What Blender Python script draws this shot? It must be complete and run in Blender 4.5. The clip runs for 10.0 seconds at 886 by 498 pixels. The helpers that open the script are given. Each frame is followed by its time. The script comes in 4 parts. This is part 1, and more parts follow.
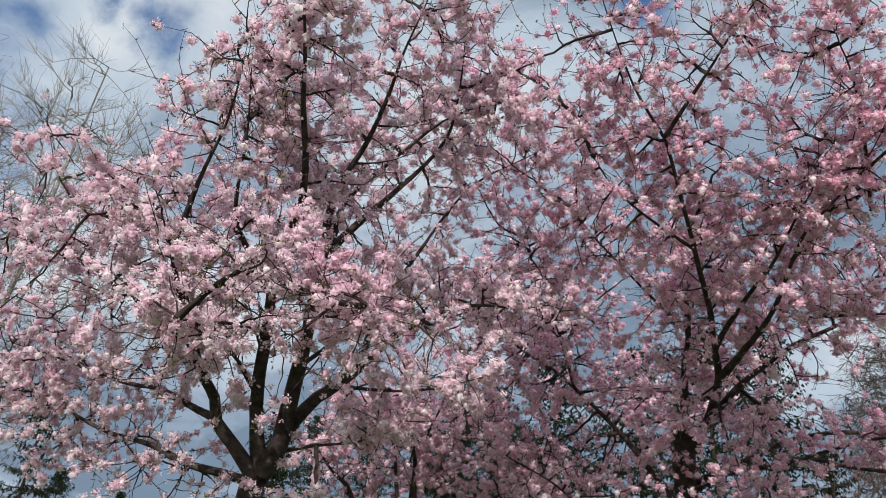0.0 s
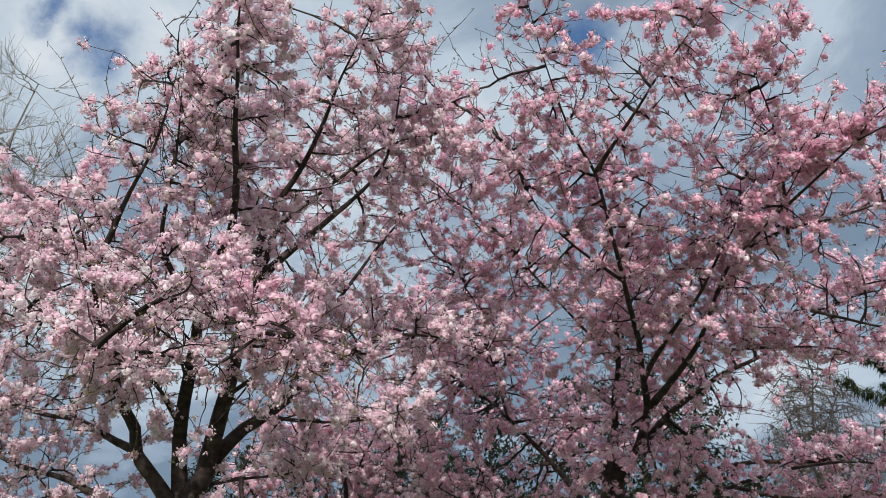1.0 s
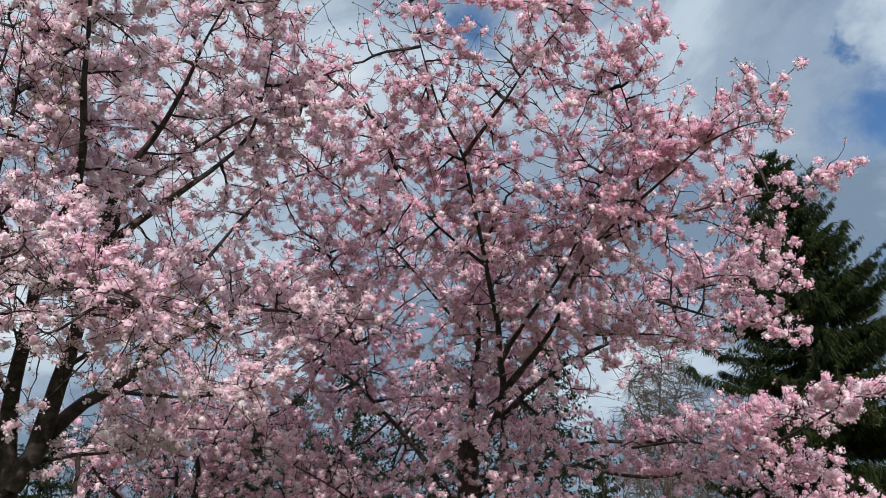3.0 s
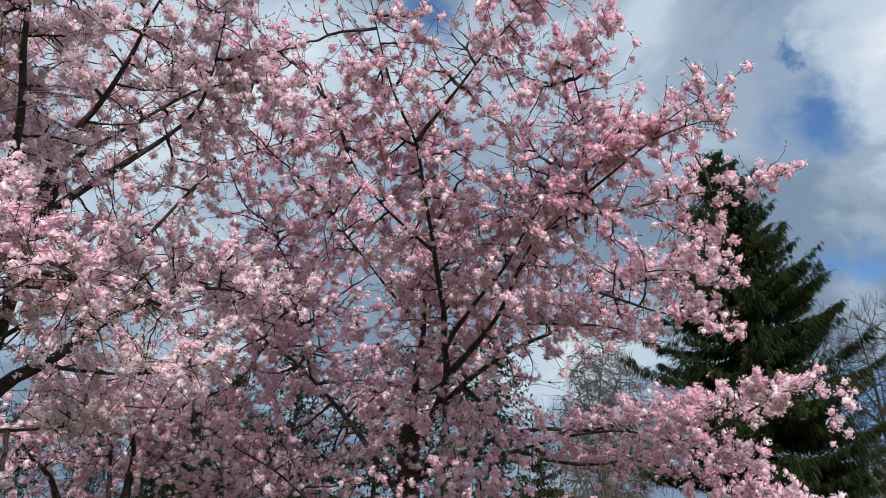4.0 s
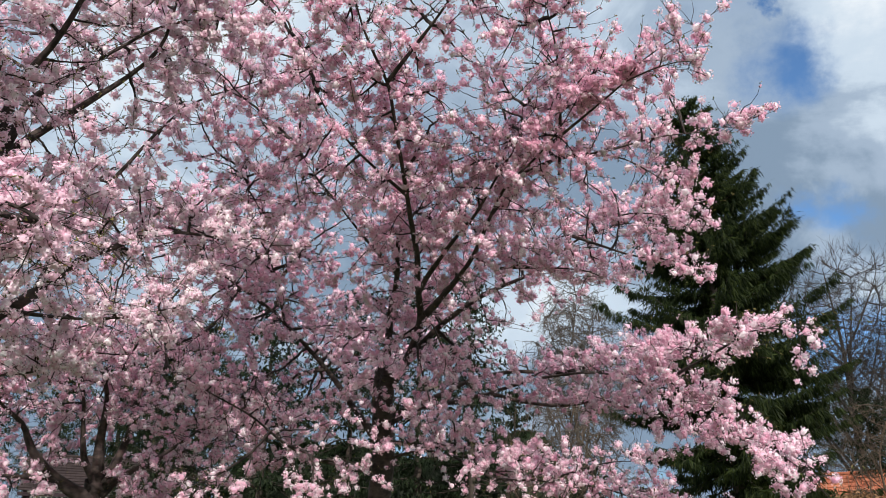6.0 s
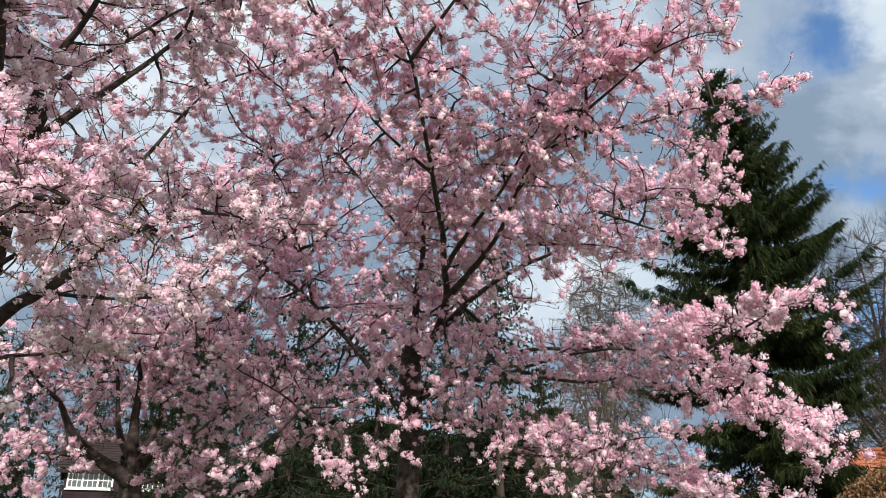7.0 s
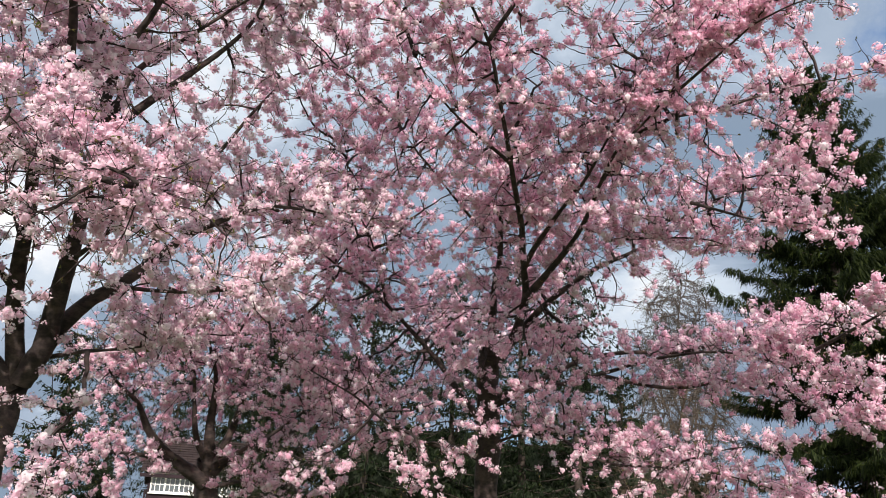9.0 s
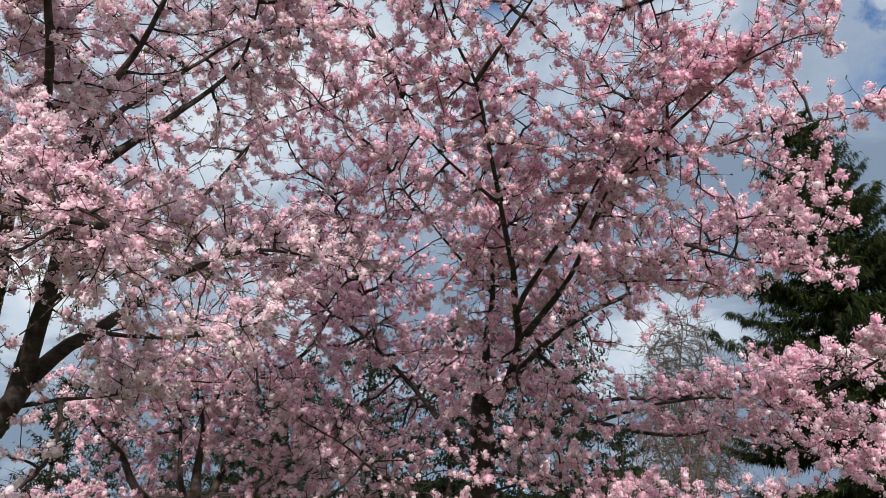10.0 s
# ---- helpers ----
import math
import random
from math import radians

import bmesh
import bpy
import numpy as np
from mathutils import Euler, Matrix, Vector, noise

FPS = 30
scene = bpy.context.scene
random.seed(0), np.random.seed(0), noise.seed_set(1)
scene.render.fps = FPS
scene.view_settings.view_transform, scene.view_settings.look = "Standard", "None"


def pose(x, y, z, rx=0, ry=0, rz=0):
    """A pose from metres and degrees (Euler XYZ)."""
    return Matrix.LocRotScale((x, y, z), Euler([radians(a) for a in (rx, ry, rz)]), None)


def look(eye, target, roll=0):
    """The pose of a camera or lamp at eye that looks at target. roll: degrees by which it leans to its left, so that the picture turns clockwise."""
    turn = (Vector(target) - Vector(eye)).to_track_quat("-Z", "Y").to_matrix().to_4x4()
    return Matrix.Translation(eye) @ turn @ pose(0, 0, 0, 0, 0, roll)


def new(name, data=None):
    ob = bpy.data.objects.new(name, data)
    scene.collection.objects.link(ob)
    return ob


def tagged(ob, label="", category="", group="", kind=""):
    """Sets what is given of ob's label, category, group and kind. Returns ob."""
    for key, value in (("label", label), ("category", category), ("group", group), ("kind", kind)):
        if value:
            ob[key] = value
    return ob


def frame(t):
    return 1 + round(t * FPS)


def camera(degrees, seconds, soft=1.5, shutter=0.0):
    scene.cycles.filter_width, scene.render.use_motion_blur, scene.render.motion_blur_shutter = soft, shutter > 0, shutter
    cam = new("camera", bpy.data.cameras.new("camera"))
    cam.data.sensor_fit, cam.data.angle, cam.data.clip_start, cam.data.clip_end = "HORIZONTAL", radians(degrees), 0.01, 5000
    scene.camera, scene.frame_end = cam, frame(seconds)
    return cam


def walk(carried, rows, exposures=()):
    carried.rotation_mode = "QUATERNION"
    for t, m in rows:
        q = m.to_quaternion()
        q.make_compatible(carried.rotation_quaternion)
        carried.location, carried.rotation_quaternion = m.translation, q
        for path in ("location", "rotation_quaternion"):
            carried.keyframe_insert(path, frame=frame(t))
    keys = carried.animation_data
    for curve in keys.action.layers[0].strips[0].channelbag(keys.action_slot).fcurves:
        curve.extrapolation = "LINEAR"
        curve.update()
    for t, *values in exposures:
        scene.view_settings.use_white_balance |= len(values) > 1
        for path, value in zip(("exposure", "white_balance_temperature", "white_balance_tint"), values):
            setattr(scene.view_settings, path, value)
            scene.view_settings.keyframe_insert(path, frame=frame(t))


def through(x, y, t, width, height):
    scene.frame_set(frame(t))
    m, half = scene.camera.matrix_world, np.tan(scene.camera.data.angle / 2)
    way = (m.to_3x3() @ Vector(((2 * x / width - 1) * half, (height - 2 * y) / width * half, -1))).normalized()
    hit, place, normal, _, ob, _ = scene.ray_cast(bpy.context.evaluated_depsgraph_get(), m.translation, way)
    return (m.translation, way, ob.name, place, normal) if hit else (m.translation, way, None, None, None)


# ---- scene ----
import itertools

cam = camera(61.36, 10.0, soft=0.7)
PATH = [
    (0, (-0.190, -0.155, 1.637), (-0.856, 1.495, 2.550), 4.56),
    (0.5, (-0.170, -0.144, 1.647), (-0.774, 1.506, 2.603), 4.06),
    (1, (-0.132, -0.137, 1.665), (-0.639, 1.527, 2.651), 3.09),
    (1.5, (-0.090, -0.124, 1.664), (-0.493, 1.564, 2.657), 1.73),
    (2, (-0.062, -0.117, 1.656), (-0.383, 1.595, 2.637), 1.03),
    (2.5, (-0.045, -0.106, 1.661), (-0.302, 1.626, 2.628), 0.88),
    (3, (-0.030, -0.092, 1.654), (-0.217, 1.657, 2.606), 0.78),
    (4.5, (-0.010, -0.096, 1.646), (-0.018, 1.689, 2.548), 0.86),
    (5, (-0.001, -0.082, 1.639), (0.016, 1.716, 2.516), 0.38),
    (5.5, (0.008, -0.046, 1.633), (0.033, 1.772, 2.465), -0.14),
    (7, (-0.003, -0.023, 1.616), (-0.057, 1.833, 2.359), 0.03),
    (7.5, (0.015, -0.002, 1.612), (-0.107, 1.858, 2.336), 0.03),
    (8, (0.075, 0.086, 1.599), (-0.147, 1.934, 2.329), 1.38),
    (8.5, (0.016, 0.220, 1.590), (-0.263, 2.062, 2.319), 2.39),
    (9, (-0.103, 0.388, 1.595), (-0.346, 2.218, 2.364), 1.83),
    (9.5, (-0.096, 0.478, 1.622), (-0.315, 2.279, 2.464), 1.32),
    (10, (-0.011, 0.553, 1.643), (-0.252, 2.333, 2.522), 1.65),
]
EXPOSURES = [(0, -0.14, 6500, 10), (1.5, -0.14, 6480, 9), (3, -0.07, 6450, 9), (5, 0.04, 6400, 9), (7.5, 0.27, 6780, 11), (9, 0.25, 6800, 13), (10, 0.04, 6650, 12)]
walk(cam, [(t, look(eye, target, roll)) for t, eye, target, roll in PATH], EXPOSURES)

# ---- light ----
SUN_FROM = Vector((0.16, -0.85, 0.47)).normalized()
SUN_ELEVATION = math.asin(SUN_FROM.z)
SUN_ROTATION = math.atan2(SUN_FROM.x, SUN_FROM.y)

world = bpy.data.worlds.new("sky")
scene.world = world
world.use_nodes = True


class Nodes:
    """Short hand for building node trees."""

    def __init__(self, tree):
        self.tree = tree
        tree.nodes.clear()

    def add(self, kind, inputs=None, **settings):
        node = self.tree.nodes.new(kind)
        for key, value in settings.items():
            setattr(node, key, value)
        for key, value in (inputs or {}).items():
            self.set(node, key, value)
        return node

    def set(self, node, key, value):
        if isinstance(value, bpy.types.NodeSocket):
            self.tree.links.new(value, node.inputs[key])
        else:
            node.inputs[key].default_value = value

    def math(self, op, a, b=0.0, c=0.0):
        return self.add("ShaderNodeMath", {0: a, 1: b, 2: c}, operation=op).outputs[0]

    def vec(self, op, a, b=(0, 0, 0)):
        node = self.add("ShaderNodeVectorMath", {0: a, 1: b}, operation=op)
        return node.outputs["Value"] if op in ("DOT_PRODUCT", "LENGTH") else node.outputs["Vector"]

    def noise(self, vector, scale, detail=4.0, rough=0.55, distortion=0.0):
        return self.add("ShaderNodeTexNoise", {"Vector": vector, "Scale": scale, "Detail": detail, "Roughness": rough,
                                               "Distortion": distortion}).outputs["Fac"]

    def ramp(self, fac, *stops, smooth=True):
        node = self.add("ShaderNodeValToRGB", {"Fac": fac})
        node.color_ramp.interpolation = "EASE" if smooth else "LINEAR"
        while len(node.color_ramp.elements) < len(stops):
            node.color_ramp.elements.new(0.5)
        for element, (at, value) in zip(node.color_ramp.elements, stops):
            element.position = at
            element.color = (value, value, value, 1) if not isinstance(value, tuple) else (*value, 1)
        return node.outputs["Color"]

    def mix(self, fac, a, b, blend="MIX"):
        node = self.add("ShaderNodeMix", data_type="RGBA", blend_type=blend)
        for socket, value in ((0, fac), (6, a), (7, b)):
            if isinstance(value, tuple) and len(value) == 3:
                value = (*value, 1)
            self.set(node, socket, value)
        return node.outputs[2]


def build_sky():
    n = Nodes(world.node_tree)
    way = n.vec("NORMALIZE", n.add("ShaderNodeTexCoord").outputs["Generated"])
    sky = n.add("ShaderNodeTexSky", sky_type="NISHITA", sun_disc=False, sun_elevation=SUN_ELEVATION,
                sun_rotation=SUN_ROTATION, air_density=1.0, dust_density=0.6, ozone_density=1.6).outputs["Color"]
    sky = n.mix(1.0, sky, (0.98, 1.32, 1.62), "MULTIPLY")
    # the cloud sheet lies on a plane high above
    split = n.add("ShaderNodeSeparateXYZ", {0: way})
    up = n.math("ADD", n.math("MAXIMUM", split.outputs["Z"], 0.0), 0.22)
    sheet = n.add("ShaderNodeCombineXYZ", {0: n.math("DIVIDE", split.outputs["X"], up), 1: n.math("DIVIDE", split.outputs["Y"], up)}).outputs[0]
    cover = n.noise(sheet, 2.1, 7.0, 0.58, 0.3)
    stir = n.add("ShaderNodeTexNoise", {"Vector": way, "Scale": 12.0, "Detail": 7.0, "Roughness": 0.62}).outputs["Color"]
    bent = n.vec("ADD", way, n.vec("MULTIPLY", n.vec("SUBTRACT", stir, (0.5, 0.5, 0.5)), (0.11, 0.11, 0.11)))

    def patches(spots):
        total = None
        for spot, size in spots:
            off = n.vec("LENGTH", n.vec("SUBTRACT", bent, Vector(spot).normalized()))
            soft = n.math("SMOOTH_MAX", n.math("SUBTRACT", 1.0, n.math("DIVIDE", off, size * 2.0)), 0.0, 0.15)
            total = soft if total is None else n.math("MAXIMUM", total, soft)
        return total

    # blue openings and sunlit heaps in the cloud cover
    gaps = patches((((-0.044, 0.706, 0.707), 0.032), ((0.417, 0.725, 0.548), 0.036), ((0.386, 0.688, 0.615), 0.011), ((0.474, 0.794, 0.382), 0.032),
                    ((0.440, 0.800, 0.400), 0.022), ((0.474, 0.850, 0.231), 0.05), ((-0.746, 0.500, 0.440), 0.10), ((-0.770, 0.42, 0.50), 0.085),
                    ((-0.697, 0.422, 0.580), 0.042), ((-0.593, 0.514, 0.620), 0.032), ((-0.62, 0.46, 0.635), 0.024)))
    heaps = patches((((-0.650, 0.48, 0.585), 0.10), ((0.480, 0.650, 0.590), 0.055), ((0.510, 0.735, 0.448), 0.05), ((0.483, 0.811, 0.328), 0.04),
                     ((-0.420, 0.731, 0.537), 0.24), ((-0.712, 0.576, 0.402), 0.16), ((0.133, 0.941, 0.312), 0.08)))
    cover = n.math("SUBTRACT", n.math("ADD", n.math("ADD", cover, 0.10), n.math("MULTIPLY", heaps, 0.16)), n.math("MULTIPLY", gaps, 0.56))
    amount = n.ramp(cover, (0.10, 0.0), (0.58, 1.0))
    tone = n.noise(n.vec("ADD", sheet, (7.3, 2.1, 0.0)), 1.9, 7.0, 0.58, 0.4)
    tone = n.math("MULTIPLY_ADD", tone, 1.45, -0.22)
    tone = n.math("ADD", tone, n.math("MULTIPLY", n.math("ADD", n.vec("DOT_PRODUCT", way, SUN_FROM), 0.2), 0.45))
    tone = n.math("ADD", tone, n.math("MULTIPLY", heaps, 0.40))
    cloud = n.ramp(n.math("MULTIPLY", tone, 0.7), (0.21, (0.24, 0.33, 0.45)), (0.336, (0.38, 0.48, 0.615)), (0.46, (0.62, 0.73, 0.85)), (0.665, (0.96, 1.0, 1.04)),
                   (0.95, (3.7, 3.7, 3.6)))
    cloud = n.mix(1.0, cloud, (9.0, 9.0, 9.0), "MULTIPLY")
    colour = n.mix(amount, sky, cloud)
    back = n.add("ShaderNodeBackground", {"Color": colour, "Strength": 0.1})
    n.add("ShaderNodeOutputWorld", {"Surface": back.outputs[0]})


build_sky()

sun = new("sun", bpy.data.lights.new("sun", "SUN"))
sun.data.energy, sun.data.angle, sun.data.color = 4.4, radians(0.6), (1.0, 0.95, 0.88)
sun.matrix_world = look((0, 0, 30), Vector((0, 0, 30)) - SUN_FROM)


# ---- materials ----
def material(name, build):
    m = bpy.data.materials.new(name)
    m.use_nodes = True
    n = Nodes(m.node_tree)
    shader = build(n)
    n.add("ShaderNodeOutputMaterial", {"Surface": shader})
    return m


def place(n):
    return n.add("ShaderNodeTexCoord").outputs["Object"]


def solid(n, colour, rough=0.8, bump=None, strength=0.4, metal=0.0, distance=0.02, specular=0.4):
    ins = {"Base Color": colour, "Roughness": rough, "Metallic": metal, "Specular IOR Level": specular}
    if bump is not None:
        ins["Normal"] = n.add("ShaderNodeBump", {"Height": bump, "Strength": strength, "Distance": distance}).outputs[0]
    return n.add("ShaderNodeBsdfPrincipled", ins).outputs[0]


def leafy(n, colour, through, share=0.35, gloss=0.06):
    """Thin leaves and petals: light passes through them."""
    diffuse = n.add("ShaderNodeBsdfDiffuse", {"Color": colour}).outputs[0]
    lucent = n.add("ShaderNodeBsdfTranslucent", {"Color": through}).outputs[0]
    both = n.add("ShaderNodeMixShader", {0: share, 1: diffuse, 2: lucent}).outputs[0]
    shine = n.add("ShaderNodeBsdfGlossy", {"Color": (0.8, 0.8, 0.8, 1), "Roughness": 0.55}).outputs[0]
    return n.add("ShaderNodeMixShader", {0: gloss, 1: both, 2: shine}).outputs[0]


def petal(pale, deep):
    def build(n):
        own = n.add("ShaderNodeNewGeometry").outputs["Random Per Island"]
        at = n.add("ShaderNodeNewGeometry").outputs["Position"]
        patch = n.math("ADD", n.math("MULTIPLY", n.noise(at, 1.3, 3.0), 0.5), n.math("MULTIPLY", n.noise(at, 9.0, 2.0), 0.6))
        fac = n.math("ADD", n.math("MULTIPLY", own, 0.8), n.math("MULTIPLY", patch, 0.6))
        colour = n.mix(n.ramp(fac, (0.35, 0.0), (1.1, 1.0)), pale, deep)
        lucent = n.mix(1.0, colour, (1.0, 0.92, 0.955), "MULTIPLY")
        return leafy(n, colour, lucent, 0.46, 0.03)
    return build


def bark(dark, light, moss=0.0):
    def build(n):
        at = place(n)
        bands = n.noise(n.vec("MULTIPLY", at, (9.0, 9.0, 16.0)), 1.0, 5.0, 0.65)
        patch = n.noise(at, 2.4, 4.0)
        colour = n.mix(n.ramp(bands, (0.35, 0.0), (0.7, 1.0)), dark, light)
        colour = n.mix(n.ramp(patch, (0.5, 0.0), (0.75, 0.6)), colour, tuple(0.6 * v for v in dark))
        if moss:
            green = n.ramp(n.noise(at, 3.1, 5.0), (0.52, 0.0), (0.66, moss))
            colour = n.mix(green, colour, (0.085, 0.09, 0.03))
        return solid(n, colour, 0.85, bands, 0.6, distance=0.01)
    return build


def foliage(dark, light, share=0.25):
    def build(n):
        own = n.add("ShaderNodeNewGeometry").outputs["Random Per Island"]
        patch = n.noise(place(n), 1.1, 3.0)
        fac = n.math("ADD", n.math("MULTIPLY", own, 0.6), n.math("MULTIPLY", patch, 0.4))
        colour = n.mix(n.ramp(fac, (0.2, 0.0), (0.9, 1.0)), dark, light)
        return leafy(n, colour, colour, share, 0.012)
    return build


def mottled(a, b, scale=3.0, rough=0.8, fine=40.0, bump=0.3, specular=0.4):
    def build(n):
        at = place(n)
        big, small = n.noise(at, scale, 4.0), n.noise(at, fine, 4.0)
        fac = n.math("ADD", n.math("MULTIPLY", big, 0.6), n.math("MULTIPLY", small, 0.4))
        return solid(n, n.mix(n.ramp(fac, (0.35, 0.0), (0.65, 1.0)), a, b), rough, small, bump, specular=specular)
    return build


def glass(n):
    return n.add("ShaderNodeBsdfPrincipled", {"Base Color": (0.10, 0.12, 0.13, 1), "Roughness": 0.05, "Specular IOR Level": 0.8}).outputs[0]


M_PETAL = material("petal", petal((0.95, 0.890, 0.93), (0.89, 0.560, 0.705)))
M_PALE_PETAL = material("pale_petal", petal((0.95, 0.910, 0.935), (0.88, 0.645, 0.755)))
M_BARK = material("cherry_bark", bark((0.022, 0.015, 0.015), (0.080, 0.055, 0.049), 0.05))
M_TWIG = material("twig_bark", bark((0.020, 0.013, 0.013), (0.045, 0.029, 0.027)))
M_STALK = material("flower_stalk", foliage((0.06, 0.014, 0.016), (0.14, 0.05, 0.035), 0.1))
M_LEAF = material("young_leaf", foliage((0.10, 0.12, 0.03), (0.20, 0.14, 0.06)))
M_SPRUCE = material("spruce_needles", foliage((0.006, 0.012, 0.004), (0.034, 0.048, 0.010), 0.15))
# background foliage: the shade among its boughs is put into this near-black green
M_SHADE_GREEN = material("shade_dark_foliage", foliage((0.005, 0.010, 0.004), (0.015, 0.024, 0.008), 0.06))
M_CONE_BARK = material("conifer_bark", bark((0.022, 0.016, 0.013), (0.06, 0.043, 0.034)))
M_GREY_BARK = material("grey_bark", bark((0.045, 0.036, 0.03), (0.13, 0.105, 0.085)))
M_DARK_TWIG = material("dark_grey_twig", bark((0.022, 0.017, 0.014), (0.060, 0.045, 0.036)))
M_PALE_BARK = material("birch_bark", bark((0.16, 0.14, 0.13), (0.36, 0.33, 0.31)))
M_BROWN_TWIG = material("brown_twig", bark((0.045, 0.03, 0.02), (0.11, 0.075, 0.05)))
M_BEECH = material("beech_leaf", foliage((0.10, 0.048, 0.024), (0.36, 0.22, 0.12), 0.25))
M_GRASS = material("grass", mottled((0.035, 0.06, 0.015), (0.075, 0.11, 0.03), 0.35, 0.9, 25.0, 0.5))
M_CLAD = material("brown_cladding", mottled((0.020, 0.013, 0.016), (0.038, 0.025, 0.030), 1.2, 0.8, specular=0.1))
M_RENDER = material("white_render", mottled((0.62, 0.61, 0.58), (0.74, 0.73, 0.70), 0.8, 0.85))
M_PAINT = material("white_paint", mottled((0.74, 0.74, 0.72), (0.82, 0.82, 0.80), 2.0, 0.45))
M_TILE = material("dark_roof_tile", mottled((0.022, 0.015, 0.015), (0.045, 0.031, 0.03), 1.5, 0.85, specular=0.15))
M_RED = material("red_roof_tile", mottled((0.30, 0.085, 0.045), (0.42, 0.15, 0.08), 1.5, 0.8))
M_GLASS = material("pane_glass", glass)


# ---- helpers for meshes ----
def empty(name, at, label, category, group=""):
    ob = new(name)
    ob.location = at
    ob.empty_display_size = 0.3
    bpy.context.view_layer.update()
    return tagged(ob, label, category, group)


def mesh_of(name, co, faces, mat, smooth=True):
    """A mesh from arrays of corners and of faces that all have the same number of corners."""
    me = bpy.data.meshes.new(name)
    co, faces = np.asarray(co, np.float32), np.asarray(faces, np.int32)
    me.vertices.add(len(co))
    me.vertices.foreach_set("co", co.ravel())
    count, sides = faces.shape
    me.loops.add(count * sides)
    me.loops.foreach_set("vertex_index", faces.ravel())
    me.polygons.add(count)
    me.polygons.foreach_set("loop_start", np.arange(count, dtype=np.int32) * sides)
    me.update(calc_edges=True)
    me.polygons.foreach_set("use_smooth", np.full(count, smooth))
    me.materials.append(mat)
    return me


def hang(name, me, parent, label="", kind=""):
    """Links a mesh in world coordinates as a part under its thing."""
    ob = new(name, me)
    ob.parent = parent
    ob.matrix_parent_inverse = Matrix.Translation(-Vector(parent.matrix_world.translation))
    return tagged(ob, label, kind=kind)


def part(name, bm, mat, parent, label="", smooth=False):
    me = bpy.data.meshes.new(name)
    bm.to_mesh(me)
    bm.free()
    me.materials.append(mat)
    if smooth:
        me.polygons.foreach_set("use_smooth", np.full(len(me.polygons), True))
    return hang(name, me, parent, label)


def box_bm(x0, y0, z0, x1, y1, z1, m=None, bevel=0.0):
    bm = bmesh.new()
    bmesh.ops.create_cube(bm, size=1.0)
    bmesh.ops.transform(bm, matrix=Matrix.Translation(((x0 + x1) / 2, (y0 + y1) / 2, (z0 + z1) / 2))
                        @ Matrix.Diagonal((x1 - x0, y1 - y0, z1 - z0, 1)), verts=bm.verts)
    if bevel:
        bmesh.ops.bevel(bm, geom=bm.edges[:], offset=bevel, segments=1, affect="EDGES")
    if m is not None:
        bmesh.ops.transform(bm, matrix=m, verts=bm.verts)
    return bm


def unit(v):
    return v / np.maximum(np.linalg.norm(v, axis=-1, keepdims=True), 1e-9)


def smooth_line(points, step=0.12):
    """A Catmull-Rom line through the points, with about that step."""
    p = np.array(points, float)
    p = np.vstack([2 * p[0] - p[1], p, 2 * p[-1] - p[-2]])
    out = []
    for a, b, c, d in zip(p, p[1:], p[2:], p[3:]):
        count = max(2, int(np.linalg.norm(c - b) / step))
        t = (np.arange(count) / count)[:, None]
        out.append(0.5 * (2 * b + (c - a) * t + (2 * a - 5 * b + 4 * c - d) * t**2 + (3 * b - a - 3 * c + d) * t**3))
    return np.vstack(out + [p[-2:-1]])


def sweep(line, radii, sides, rng, rough=0.08):
    """A tube along a line, with a slightly uneven skin, closed at its end."""
    line = np.asarray(line)
    tangent = unit(np.gradient(line, axis=0))
    side = unit(np.cross(tangent, np.where(np.abs(tangent[:, 2:]) > 0.9, [1.0, 0, 0], [0, 0, 1.0])))
    for k in range(1, len(side)):
        side[k] = side[k - 1] - tangent[k] * (side[k - 1] @ tangent[k])
        side[k] /= np.linalg.norm(side[k])
    other = np.cross(tangent, side)
    angle = np.arange(sides) / sides * 2 * np.pi
    r = np.asarray(radii)[:, None] * (1 + rough * rng.normal(size=(len(line), sides)))
    co = line[:, None] + r[..., None] * (np.cos(angle)[None, :, None] * side[:, None] + np.sin(angle)[None, :, None] * other[:, None])
    k, s = np.meshgrid(np.arange(len(line) - 1), np.arange(sides), indexing="ij")
    a, b = k * sides + s, k * sides + (s + 1) % sides
    faces = np.stack([a, b, b + sides, a + sides], -1).reshape(-1, 4)
    return co.reshape(-1, 3), faces


def tubes(p0, p1, r0, r1, rng, sides=4, bend=0.1):
    """Many short bent tubes at once: corners and faces."""
    length = np.linalg.norm(p1 - p0, axis=1, keepdims=True)
    mid = (p0 + p1) / 2 + rng.normal(size=p0.shape) * bend * length
    rows = np.stack([p0, mid, p1], 1)
    axis = unit(p1 - p0)
    side = unit(np.cross(axis, np.where(np.abs(axis[:, 2:]) > 0.9, [1.0, 0, 0], [0, 0, 1.0])))
    other = np.cross(axis, side)
    radius = np.stack([r0, (r0 + r1) / 2, r1], 1)
    angle = np.arange(sides) / sides * 2 * np.pi
    ring = np.cos(angle)[None, :, None] * side[:, None] + np.sin(angle)[None, :, None] * other[:, None]
    co = rows[:, :, None] + radius[:, :, None, None] * ring[:, None]
    count = len(p0)
    base = (np.arange(count) * 3 * sides)[:, None, None]
    k, s = np.meshgrid(np.arange(2), np.arange(sides), indexing="ij")
    a, b = base + k * sides + s, base + k * sides + (s + 1) % sides
    faces = np.stack([a, b, b + sides, a + sides], -1).reshape(-1, 4)
    return co.reshape(-1, 3), faces, mid


